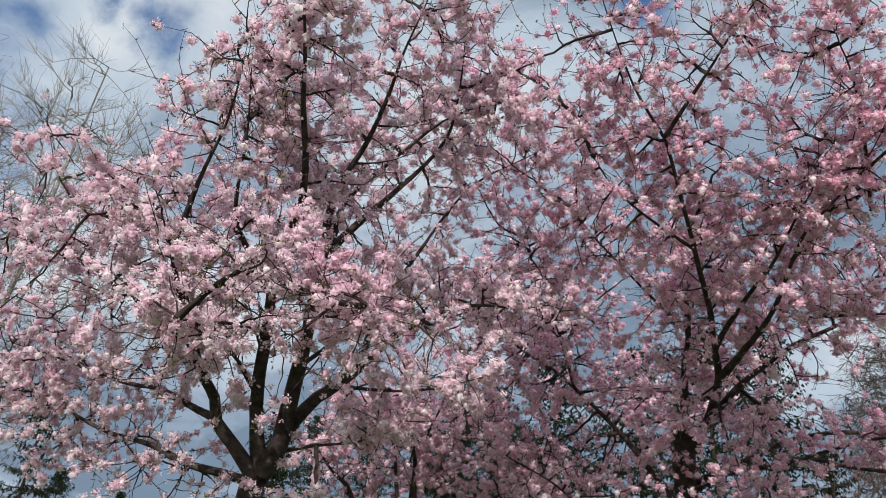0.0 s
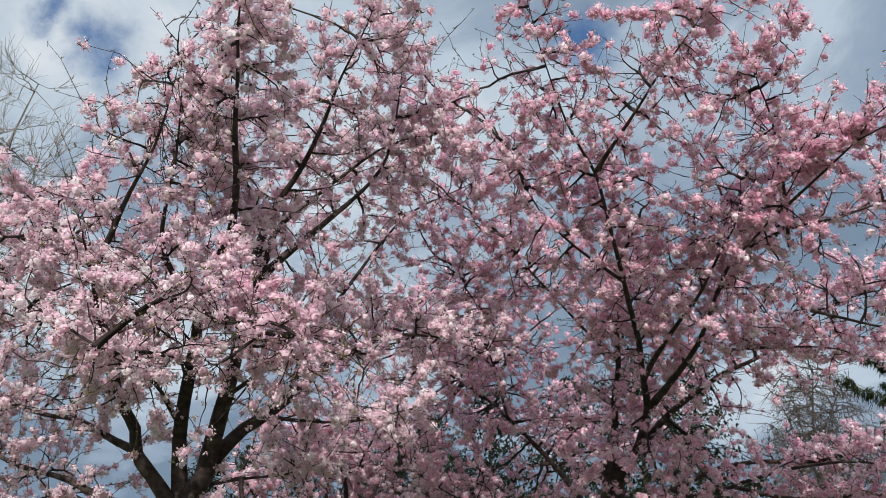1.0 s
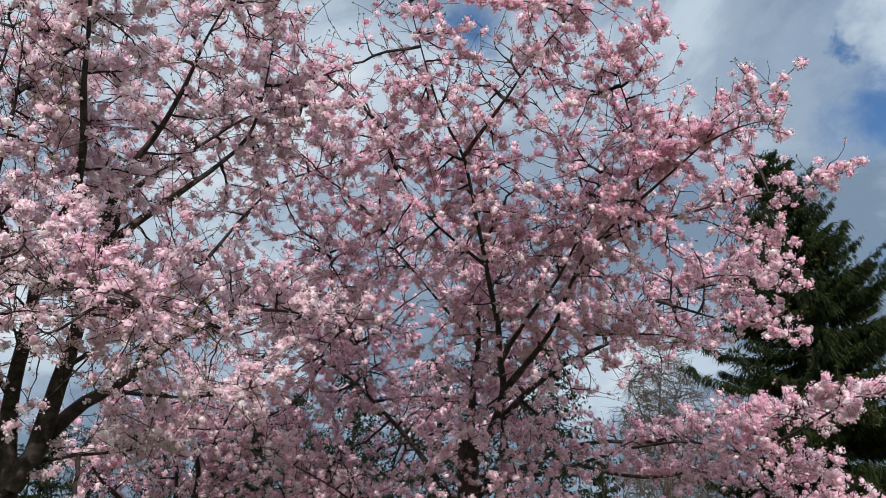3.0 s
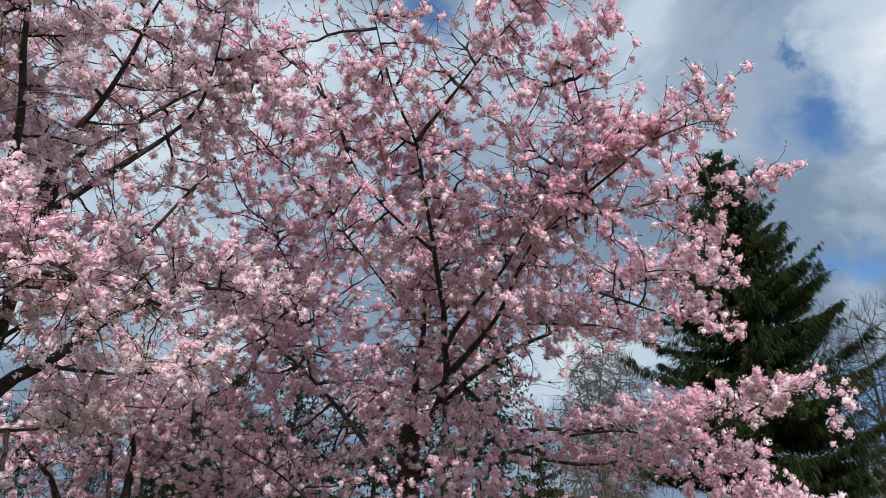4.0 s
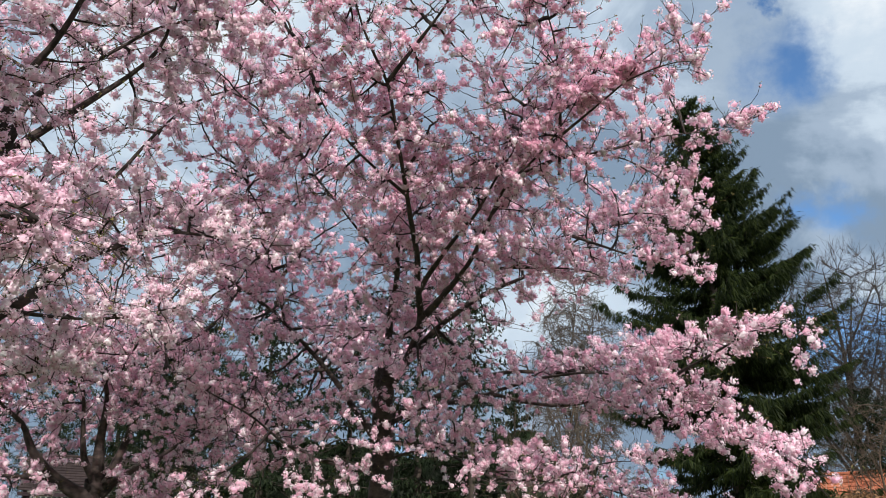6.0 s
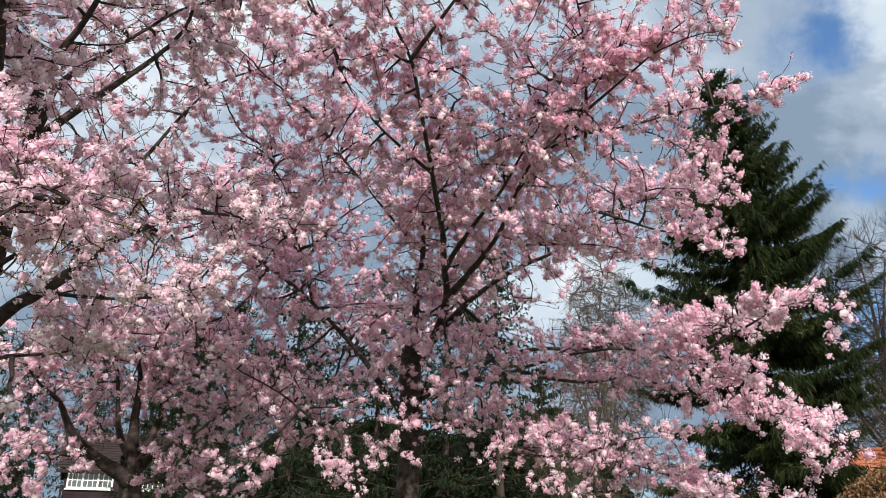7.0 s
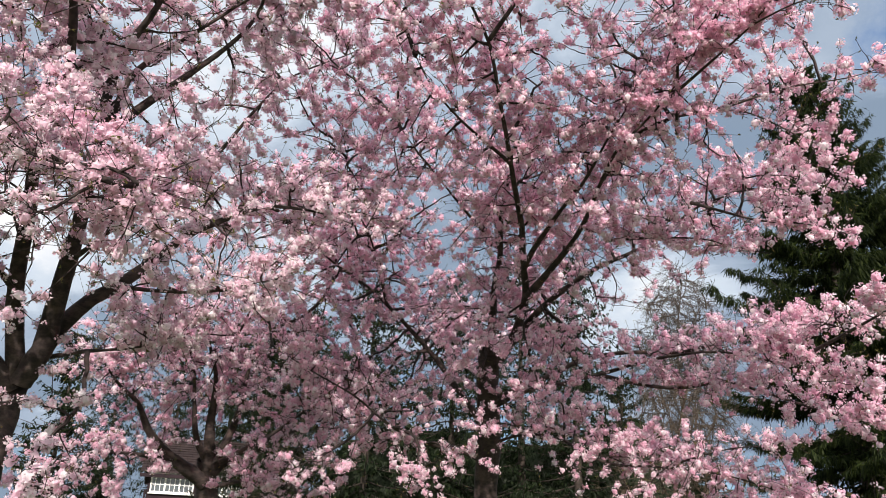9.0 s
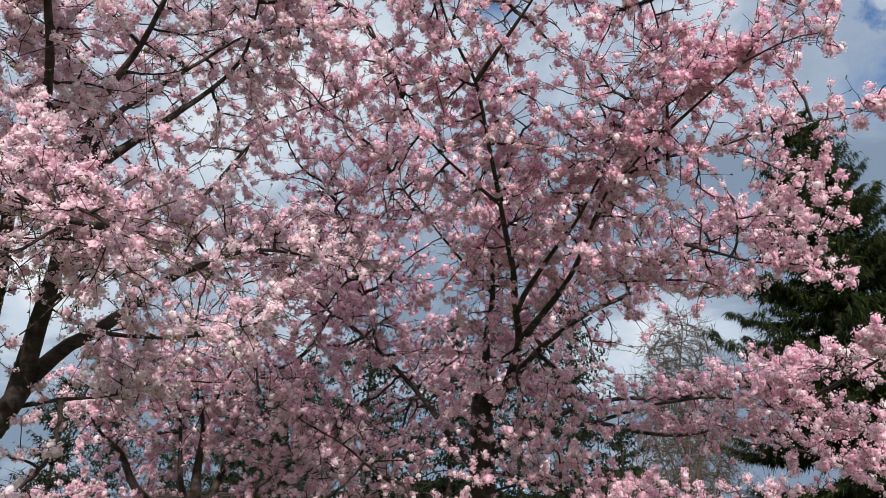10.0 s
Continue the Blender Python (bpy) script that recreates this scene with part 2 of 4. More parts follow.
def grow(roots, targets, thrift=0.2):
    """Joins each target to the growing tree by the shortest way. Returns places, parents (of targets) and twig counts."""
    places = np.vstack([roots, targets])
    base, count = len(roots), len(targets)
    parent = np.full(base + count, -1)
    length = np.zeros(base + count)
    best, near = np.full(count, np.inf), np.zeros(count, int)
    for lo in range(0, base, 400):
        d = np.linalg.norm(targets[:, None] - roots[None, lo:lo + 400], axis=2)
        k = d.argmin(1)
        v = d[np.arange(count), k]
        better = v < best
        best[better], near[better] = v[better], lo + k[better]
    order = []
    for _ in range(count):
        j = int(best.argmin())
        order.append(base + j)
        parent[base + j] = near[j]
        length[base + j] = length[near[j]] + np.linalg.norm(places[near[j]] - targets[j])
        best[j] = np.inf
        d = np.linalg.norm(targets - targets[j], axis=1) + thrift * length[base + j]
        better = (d < best) & np.isfinite(best)
        best[better], near[better] = d[better], base + j
    carried = np.ones(base + count)
    for j in reversed(order):
        carried[parent[j]] += carried[j]
    # straighten the way that each bough takes to its heaviest shoot
    heir, most = np.full(base + count, -1), np.zeros(base + count)
    for j in order:
        if carried[j] > most[parent[j]]:
            most[parent[j]], heir[parent[j]] = carried[j], j
    inner = np.array([j for j in order if heir[j] >= 0], int)
    for _ in range(6):
        places[inner] += 0.5 * ((places[parent[inner]] + places[heir[inner]]) / 2 - places[inner])
    return places, parent, carried, base


def ripple(p, scale, seed):
    """A cheap smooth field between about -1 and 1."""
    rng = np.random.default_rng(seed)
    total = np.zeros(len(p))
    for _ in range(6):
        way = rng.normal(size=3)
        total += np.sin(p @ (way / np.linalg.norm(way)) * scale * rng.uniform(0.6, 1.6) + rng.uniform(0, 6.3))
    return total / 3.0


GOLD = (1 + 5**0.5) / 2
ICO = unit(np.array([np.roll((i, j * GOLD, 0), k) for k in range(3) for i in (-1, 1) for j in (-1, 1)], float))
ICO_FACES = np.array([f for f in itertools.combinations(range(12), 3)
                      if max(np.linalg.norm(ICO[f[a]] - ICO[f[b]]) for a, b in ((0, 1), (1, 2), (0, 2))) < 1.1])


def blossoms(centres, sizes, rng, per=28.0, radius=0.0132, petals=3):
    """Balls of double flowers round the centres: a packed uneven heart, and open flowers all over it, each a small ruffled cup."""
    count = np.maximum(4, rng.poisson(per * (sizes / 0.065) ** 1.6))
    who = np.repeat(np.arange(len(centres)), count)
    n = len(who)
    way = unit(rng.normal(size=(n, 3)))
    at = centres[who] + way * (sizes[who] * rng.uniform(0.62, 1.0, n))[:, None]
    up = unit(way + 0.45 * rng.normal(size=(n, 3)))
    side = unit(np.cross(up, unit(rng.normal(size=(n, 3)))))
    other = np.cross(up, side)
    size = radius * rng.uniform(0.7, 1.15, n)
    cup = rng.uniform(0.1, 0.9, n)
    co = np.empty((n, 1 + 2 * petals, 3), np.float32)
    co[:, 0] = at - up * (size * 0.2)[:, None]
    for k in range(petals):
        a = k / petals * 2 * np.pi
        for j, da in enumerate((-2.7 / petals, 2.7 / petals)):
            turn = a + da + rng.uniform(-0.25, 0.25, n)
            r = size * rng.uniform(0.75, 1.2, n)
            h = size * cup * rng.uniform(0.4, 1.5, n)
            co[:, 1 + 2 * k + j] = at + side * (np.cos(turn) * r)[:, None] + other * (np.sin(turn) * r)[:, None] + up * h[:, None]
    base = (np.arange(n) * (1 + 2 * petals))[:, None]
    faces = np.stack([np.concatenate([base, base + 1 + 2 * k, base + 2 + 2 * k], 1) for k in range(petals)], 1)
    big = np.nonzero(sizes > 0.034)[0]
    hearts = centres[big][:, None] + ICO[None] * (sizes[big][:, None] * rng.uniform(0.38, 0.80, (len(big), 12)))[..., None]
    more = n * (1 + 2 * petals) + np.arange(len(big))[:, None, None] * 12 + ICO_FACES[None]
    return np.vstack([co.reshape(-1, 3), hearts.reshape(-1, 3)]), np.vstack([faces.reshape(-1, 3), more.reshape(-1, 3)])


def leaf_cards(at, way, length, width, rng):
    """Small folded leaves: two faces each."""
    n = len(at)
    side = unit(np.cross(way, unit(rng.normal(size=(n, 3)))))
    up = np.cross(way, side)
    tip = at + way * length[:, None]
    mid = at + way * (0.45 * length)[:, None] - up * (0.12 * length)[:, None]
    left, right = mid + side * width[:, None] + up * (0.2 * length)[:, None], mid - side * width[:, None] + up * (0.2 * length)[:, None]
    co = np.stack([at, left, tip, right], 1).reshape(-1, 3)
    base = (np.arange(n) * 4)[:, None]
    return co, np.concatenate([base, base + 1, base + 2, base + 3], 1)


# ---- cherry trees ----
def cluster_meshes(count, mat):
    rng = np.random.default_rng(77)
    made = []
    for _ in range(count):
        co, faces = blossoms(np.zeros((1, 3)), np.array([0.06]), rng, 26, petals=5)
        # short stalks tie the flowers to the core
        hub, last = len(co), faces.reshape(-1)[:-60:15]
        co = np.vstack([co, [[0.004, 0, 0], [-0.004, 0, 0]]])
        stalks = np.stack([last, np.full(len(last), hub), np.full(len(last), hub + 1)], 1)
        made.append(mesh_of("flower_ball", co, np.vstack([faces, stalks]), mat, False))
    return made


CLUSTERS = {m.name: cluster_meshes(8, m) for m in (M_PETAL, M_PALE_PETAL)}

# limbs begin
R_LIMBS = []
R_LIMBS.append(("trunk", 0.16, 0.13, 0, [(-0.84, 11.05, -0.05), (-0.84, 11.05, 2.23), (-0.83, 10.98, 2.54), (-0.76, 10.75, 3.21), (-0.77, 10.44, 3.80), (-0.72, 10.14, 4.21)]))
R_LIMBS.append(("limb", 0.09, 0.03, 0.6, [(-0.76, 10.31, 3.93), (-0.68, 9.85, 4.54), (-0.62, 9.45, 4.81), (-0.52, 8.81, 5.12), (-0.41, 8.08, 5.56), (-0.18, 7.61, 5.83)]))
R_LIMBS.append(("limb", 0.088, 0.01, 0.65, [(-0.72, 10.31, 3.93), (-0.41, 9.83, 4.29), (-0.24, 9.14, 4.54), (-0.23, 8.30, 4.80), (-0.26, 7.56, 5.02), (-0.32, 6.75, 5.30), (-0.39, 6.26, 5.53), (-0.47, 5.81, 5.83), (-0.56, 5.59, 5.95), (-0.68, 5.35, 6.15), (-0.78, 5.08, 6.44), (-0.85, 4.79, 6.72), (-0.90, 4.49, 6.99), (-0.95, 4.18, 7.12)]))
R_LIMBS.append(("limb", 0.03, 0.007, 0.5, [(-0.47, 5.74, 5.83), (-0.24, 5.50, 6.01), (0.02, 5.23, 6.19), (0.17, 5.10, 6.34), (0.49, 4.84, 6.58), (0.69, 4.60, 6.66)]))
R_LIMBS.append(("limb", 0.05, 0.01, 0.6, [(-0.22, 8.44, 4.73), (-0.08, 7.98, 4.82), (0.15, 7.49, 4.95), (0.36, 7.10, 5.06), (0.58, 6.73, 5.31), (0.79, 6.34, 5.53), (0.82, 5.97, 5.73)]))
R_LIMBS.append(("limb", 0.07, 0.01, 0.65, [(-0.23, 9.03, 4.55), (0.10, 8.25, 4.66), (0.39, 7.53, 4.82), (0.56, 7.06, 5.10), (0.69, 6.66, 5.21), (0.90, 6.45, 5.34), (1.07, 6.23, 5.45), (1.23, 5.99, 5.60), (1.40, 5.66, 5.84)]))
R_LIMBS.append(("limb", 0.024, 0.006, 0.4, [(1.22, 6.57, 5.30), (1.19, 6.08, 5.73), (1.10, 5.58, 6.10), (0.99, 5.29, 6.32), (1.04, 5.07, 6.40), (1.23, 4.83, 6.47)]))
R_LIMBS.append(("limb", 0.024, 0.006, 0.34, [(0.81, 6.71, 5.37), (1.21, 6.58, 5.49), (1.65, 6.47, 5.51), (2.16, 6.29, 5.57), (2.67, 6.20, 5.59), (3.06, 6.10, 5.67)]))
R_LIMBS.append(("limb", 0.022, 0.005, 0.25, [(1.10, 6.26, 5.47), (1.43, 5.87, 5.59), (1.70, 5.59, 5.72), (1.81, 5.38, 5.79), (2.05, 5.12, 5.84), (2.29, 4.89, 5.83)]))
R_LIMBS.append(("limb", 0.012, 0.005, 0.14, [(1.70, 5.59, 5.72), (1.93, 5.30, 5.67), (2.15, 5.13, 5.60), (2.24, 5.09, 5.42)]))
R_LIMBS.append(("limb", 0.07, 0.012, 0.65, [(-0.60, 10.08, 4.08), (-0.11, 9.57, 4.52), (0.23, 9.28, 4.73), (0.67, 9.17, 5.00), (1.23, 9.13, 5.24), (1.64, 9.06, 5.52), (1.89, 8.94, 5.68), (2.39, 8.58, 5.71), (2.81, 8.19, 5.52)]))
R_LIMBS.append(("limb", 0.06, 0.012, 0.38, [(-0.75, 10.59, 3.59), (-0.30, 10.47, 3.80), (0.10, 10.54, 3.97), (0.51, 10.58, 4.18), (1.09, 10.61, 4.30), (1.76, 10.33, 4.22), (2.40, 9.36, 4.18), (2.74, 8.26, 3.90), (3.00, 7.32, 3.78)]))
R_LIMBS.append(("limb", 0.05, 0.012, 0.38, [(-0.75, 10.60, 3.51), (-0.22, 10.38, 3.74), (0.25, 10.36, 3.81), (0.73, 10.32, 3.91), (1.26, 10.30, 3.78), (1.71, 10.25, 3.73), (2.28, 9.73, 3.68), (2.84, 8.92, 3.23), (3.31, 7.84, 2.86), (3.51, 7.15, 2.44)]))
R_LIMBS.append(("limb", 0.035, 0.008, 0.35, [(0.73, 10.32, 3.93), (1.40, 10.01, 4.05), (1.94, 9.32, 3.96), (2.50, 8.42, 3.59), (2.99, 7.59, 3.16)]))
R_LIMBS.append(("limb", 0.03, 0.008, 0.22, [(2.67, 8.14, 3.65), (2.73, 6.81, 3.59), (2.69, 6.18, 3.53), (2.87, 5.88, 3.46), (3.02, 5.75, 3.30)]))
R_LIMBS.append(("limb", 0.07, 0.012, 0.65, [(-0.82, 10.74, 3.25), (-1.05, 10.76, 3.62), (-1.26, 10.79, 3.88), (-1.48, 10.80, 4.18), (-1.83, 10.74, 4.60), (-2.24, 10.54, 4.99), (-2.53, 10.29, 5.22), (-2.90, 10.00, 5.43), (-3.17, 9.73, 5.64), (-3.40, 9.35, 5.79), (-3.63, 8.81, 6.01)]))
R_LIMBS.append(("limb", 0.045, 0.01, 0.6, [(-0.84, 10.90, 2.84), (-1.20, 10.74, 2.98), (-1.57, 10.48, 3.03), (-2.03, 9.97, 3.20), (-2.40, 9.52, 3.47), (-2.83, 9.14, 3.70), (-3.22, 8.74, 3.90)]))
R_LIMBS.append(("limb", 0.03, 0.008, 0.5, [(-0.74, 10.77, 3.06), (-0.56, 10.68, 3.12), (-0.23, 10.58, 3.18), (0.23, 10.29, 3.06), (0.66, 10.10, 2.85), (1.19, 9.66, 2.76)]))
R_LIMBS.append(("limb", 0.03, 0.007, 0.65, [(-0.52, 8.81, 5.12), (-1.08, 8.02, 5.55), (-1.41, 7.49, 5.81), (-1.59, 7.00, 5.96)]))
R_LIMBS.append(("limb", 0.026, 0.006, 0.65, [(-0.31, 6.89, 5.24), (-0.77, 6.49, 5.49), (-1.06, 6.08, 5.69), (-1.21, 5.65, 5.90)]))
R_LIMBS.append(("limb", 0.03, 0.007, 0.65, [(-2.22, 10.45, 4.96), (-2.22, 9.20, 5.40), (-2.29, 8.16, 5.66), (-2.18, 7.36, 5.91)]))
R_LIMBS.append(("limb", 0.014, 0.005, 0.28, [(1.21, 6.58, 5.49), (1.76, 6.46, 5.47), (2.19, 6.47, 5.23), (2.42, 6.43, 4.92), (2.56, 6.51, 4.66)]))
R_LIMBS.append(("limb", 0.025, 0.007, 0.25, [(1.53, 7.62, 5.11), (2.04, 7.23, 4.71), (2.33, 6.89, 4.50), (2.64, 6.64, 4.27)]))
R_LIMBS.append(("limb", 0.025, 0.007, 0.3, [(0.75, 8.24, 4.96), (1.22, 7.81, 4.80), (1.65, 7.48, 4.61), (1.98, 7.37, 4.38)]))
R_LIMBS.append(("limb", 0.03, 0.007, 0.38, [(0.23, 10.29, 3.06), (0.80, 10.01, 2.73), (1.34, 9.75, 2.68), (1.89, 9.36, 2.58), (2.39, 8.86, 2.34), (2.78, 8.44, 2.09)]))
R_LIMBS.append(("limb", 0.02, 0.006, 0.3, [(1.34, 9.75, 2.68), (1.75, 9.27, 2.77), (2.13, 8.87, 2.81), (2.43, 8.59, 2.74)]))
L_LIMBS = []
L_LIMBS.append(("trunk", 0.125, 0.105, 0, [(-4.51, 6.13, -0.05), (-4.51, 6.13, 2.66), (-4.42, 6.10, 2.83)]))
L_LIMBS.append(("limb", 0.1, 0.03, 0.5, [(-4.42, 6.06, 2.77), (-4.57, 5.90, 3.03), (-4.67, 5.64, 3.26), (-4.63, 5.48, 3.43), (-4.67, 5.27, 3.58), (-4.54, 4.89, 3.79), (-4.41, 4.47, 4.03), (-4.26, 4.05, 4.23), (-4.15, 3.76, 4.37)]))
L_LIMBS.append(("limb", 0.05, 0.012, 0.6, [(-4.67, 5.63, 3.27), (-4.94, 5.65, 3.38), (-5.12, 5.61, 3.45), (-5.41, 5.59, 3.57), (-5.78, 5.51, 3.62), (-6.25, 5.41, 3.78), (-6.68, 5.34, 3.91), (-7.13, 5.06, 4.01)]))
L_LIMBS.append(("limb", 0.105, 0.025, 0.55, [(-4.39, 6.06, 2.83), (-4.42, 6.00, 3.05), (-4.38, 5.83, 3.33), (-4.25, 5.58, 3.63), (-4.09, 5.32, 3.92), (-3.86, 4.96, 4.20), (-3.53, 4.53, 4.44), (-3.28, 4.32, 4.62), (-3.11, 4.03, 4.79), (-2.95, 3.66, 5.03), (-2.80, 3.35, 5.29), (-2.67, 3.04, 5.51), (-2.52, 2.81, 5.64)]))
L_LIMBS.append(("limb", 0.128, 0.012, 0.6, [(-4.38, 6.07, 2.85), (-4.21, 6.00, 3.10), (-4.10, 5.88, 3.39), (-3.89, 5.65, 3.75), (-3.76, 5.52, 3.98), (-3.62, 5.32, 4.33), (-3.54, 5.22, 4.63), (-3.44, 5.01, 4.86), (-3.25, 4.81, 5.14), (-2.92, 4.63, 5.45), (-2.64, 4.40, 5.74), (-2.44, 4.19, 5.92), (-2.18, 3.94, 6.13), (-1.95, 3.69, 6.31)]))
L_LIMBS.append(("limb", 0.05, 0.008, 0.6, [(-3.52, 5.20, 4.67), (-3.40, 5.14, 4.90), (-3.36, 5.13, 5.16), (-3.18, 5.19, 5.42), (-3.00, 5.26, 5.64), (-2.76, 5.32, 5.90), (-2.50, 5.30, 6.07), (-2.14, 5.33, 6.20), (-1.71, 5.43, 6.25)]))
L_LIMBS.append(("limb", 0.06, 0.008, 0.6, [(-3.53, 5.21, 4.65), (-3.42, 5.29, 4.86), (-3.23, 5.36, 5.12), (-2.99, 5.43, 5.41), (-2.74, 5.48, 5.70), (-2.49, 5.40, 5.94), (-2.30, 5.16, 6.17), (-2.16, 4.85, 6.43), (-2.05, 4.55, 6.62)]))
L_LIMBS.append(("limb", 0.115, 0.012, 0.65, [(-4.35, 6.08, 2.91), (-4.16, 6.10, 3.34), (-3.95, 6.15, 3.60), (-3.76, 6.21, 3.76), (-3.56, 6.26, 3.94), (-3.28, 6.38, 4.30), (-3.06, 6.42, 4.43), (-2.67, 6.50, 4.62), (-2.19, 6.74, 4.68), (-1.75, 6.91, 4.56)]))
L_LIMBS.append(("limb", 0.05, 0.01, 0.55, [(-3.56, 6.26, 3.94), (-3.62, 6.55, 4.61), (-3.58, 6.76, 5.00), (-3.33, 6.86, 5.49), (-3.01, 6.85, 5.96), (-2.59, 6.77, 6.32), (-2.06, 6.78, 6.55), (-1.60, 6.76, 6.73)]))
L_LIMBS.append(("limb", 0.06, 0.01, 0.6, [(-4.43, 6.05, 2.75), (-4.70, 5.97, 2.83), (-5.22, 5.92, 2.95), (-5.56, 5.87, 3.08), (-5.97, 5.74, 3.17), (-6.42, 5.67, 3.36), (-6.75, 5.55, 3.54), (-7.20, 5.32, 3.55), (-7.56, 4.98, 3.63)]))
L_LIMBS.append(("limb", 0.02, 0.006, 0.3, [(-6.45, 5.62, 3.39), (-6.48, 5.39, 3.55), (-6.43, 5.16, 3.88), (-6.37, 4.95, 4.16)]))
L_LIMBS.append(("limb", 0.05, 0.01, 0.65, [(-4.67, 5.27, 3.58), (-4.83, 5.15, 3.90), (-5.21, 4.95, 4.19), (-5.48, 4.73, 4.35), (-5.74, 4.51, 4.51), (-6.09, 4.38, 4.57), (-6.42, 4.22, 4.67)]))
L_LIMBS.append(("limb", 0.045, 0.01, 0.6, [(-4.41, 4.47, 4.03), (-4.40, 4.23, 4.45), (-4.46, 4.11, 4.55), (-4.70, 3.96, 4.63), (-5.07, 3.91, 4.57), (-5.18, 3.64, 4.76), (-5.17, 3.39, 5.04)]))
L_LIMBS.append(("limb", 0.04, 0.008, 0.55, [(-4.26, 4.05, 4.23), (-3.91, 3.81, 4.62), (-3.59, 3.57, 4.88), (-3.31, 3.30, 5.10), (-3.12, 3.09, 5.29)]))
L_LIMBS.append(("limb", 0.045, 0.008, 0.6, [(-3.86, 4.96, 4.20), (-3.77, 4.40, 4.36), (-3.70, 4.09, 4.49), (-3.49, 3.75, 4.78), (-3.27, 3.41, 5.02), (-3.10, 3.13, 5.27)]))
L_LIMBS.append(("limb", 0.03, 0.008, 0.38, [(-3.89, 5.65, 3.75), (-3.23, 5.16, 3.81), (-2.74, 4.60, 3.76), (-2.44, 4.10, 3.61)]))
L_LIMBS.append(("limb", 0.03, 0.008, 0.4, [(-4.25, 5.63, 3.49), (-4.08, 4.79, 3.62), (-3.82, 4.09, 3.53), (-3.60, 3.63, 3.42)]))
L_LIMBS.append(("limb", 0.03, 0.008, 0.4, [(-3.71, 6.13, 3.73), (-3.11, 5.90, 3.58), (-2.54, 5.62, 3.48), (-2.04, 5.46, 3.51)]))
L_LIMBS.append(("limb", 0.03, 0.008, 0.5, [(-4.22, 6.13, 3.08), (-3.85, 6.10, 3.12), (-3.38, 6.11, 3.17), (-3.02, 6.04, 3.25)]))
M_LIMBS = []
M_LIMBS.append(("trunk", 0.185, 0.13, 0, [(-4.91, 11.36, -0.05), (-4.91, 11.36, 2.19), (-4.94, 11.32, 2.59), (-4.91, 11.20, 2.86)]))
M_LIMBS.append(("limb", 0.155, 0.012, 0.6, [(-4.91, 11.23, 2.54), (-5.32, 10.79, 2.86), (-5.48, 10.32, 3.19), (-5.53, 10.02, 3.46), (-5.59, 9.47, 3.66), (-5.63, 8.90, 3.97)]))
M_LIMBS.append(("limb", 0.075, 0.012, 0.6, [(-4.92, 11.20, 2.82), (-5.04, 11.00, 3.12), (-5.04, 10.85, 3.35), (-5.01, 10.53, 3.96), (-4.93, 10.04, 4.25), (-4.85, 9.41, 4.56)]))
M_LIMBS.append(("limb", 0.13, 0.012, 0.6, [(-4.90, 11.21, 2.82), (-4.87, 11.02, 3.46), (-4.78, 10.74, 4.00), (-4.79, 10.38, 4.51), (-4.60, 10.00, 4.91)]))
M_LIMBS.append(("limb", 0.105, 0.012, 0.6, [(-4.88, 11.22, 2.74), (-4.67, 11.27, 3.16), (-4.50, 11.15, 3.65), (-4.41, 10.99, 4.05), (-4.23, 10.83, 4.53), (-4.04, 10.76, 5.05)]))
M_LIMBS.append(("limb", 0.075, 0.012, 0.55, [(-4.87, 11.25, 2.58), (-4.65, 11.41, 2.92), (-4.23, 11.64, 3.20), (-3.79, 11.88, 3.41), (-3.22, 12.11, 3.62)]))
M_LIMBS.append(("limb", 0.062, 0.012, 0.55, [(-4.72, 11.18, 2.82), (-3.99, 11.19, 3.23), (-3.32, 11.12, 3.71), (-2.84, 11.16, 4.15)]))
M_LIMBS.append(("limb", 0.062, 0.012, 0.55, [(-5.25, 10.83, 2.82), (-5.51, 10.36, 2.81), (-5.74, 9.77, 2.75), (-5.91, 9.20, 2.68)]))
M_LIMBS.append(("limb", 0.05, 0.012, 0.5, [(-4.80, 11.28, 2.50), (-4.18, 11.20, 2.57), (-3.58, 11.20, 2.49)]))
R_FILLS = []
R_FILLS.append(((-1.51, 9.54, 5.79), (2.4, 1.4, 1.5), 350))
R_FILLS.append(((-3.19, 10.93, 5.15), (2.4, 1.8, 1.3), 210))
R_FILLS.append(((0.78, 8.47, 5.67), (1.8, 1.6, 1.2), 250))
R_FILLS.append(((1.22, 6.37, 6.20), (1.4, 1.2, .9), 150))
R_FILLS.append(((-1.52, 7.30, 6.17), (1.6, 1.5, 1.0), 250))
R_FILLS.append(((0.10, 10.12, 4.05), (1.6, 1.4, .9), 100))
R_FILLS.append(((-4.58, 11.28, 4.09), (1.8, 1.5, .9), 90))
R_FILLS.append(((-1.72, 11.83, 4.98), (2.0, 1.6, 1.0), 140))
R_FILLS.append(((-0.57, 9.54, 3.76), (.9, .6, .7), 60))
R_FILLS.append(((-0.04, 9.22, 4.26), (.9, .6, .6), 60))
R_FILLS.append(((-1.25, 9.83, 2.94), (.8, .6, .5), 60))
R_FILLS.append(((0.82, 6.48, 5.88), (1.3, 1.0, .8), 120))
R_FILLS.append(((1.67, 7.43, 5.39), (1.2, 1.1, .9), 130))
R_FILLS.append(((0.26, 6.26, 6.09), (1.1, 1.0, .7), 90))
R_FILLS.append(((-1.79, 5.70, 6.85), (1.0, .9, .7), 90))
R_FILLS.append(((0.28, 5.17, 6.54), (.8, .7, .5), 60))
R_FILLS.append(((1.53, 9.63, 2.61), (1.0, .7, .4), 80))
R_FILLS.append(((2.73, 8.46, 2.14), (.6, .5, .25), 30))
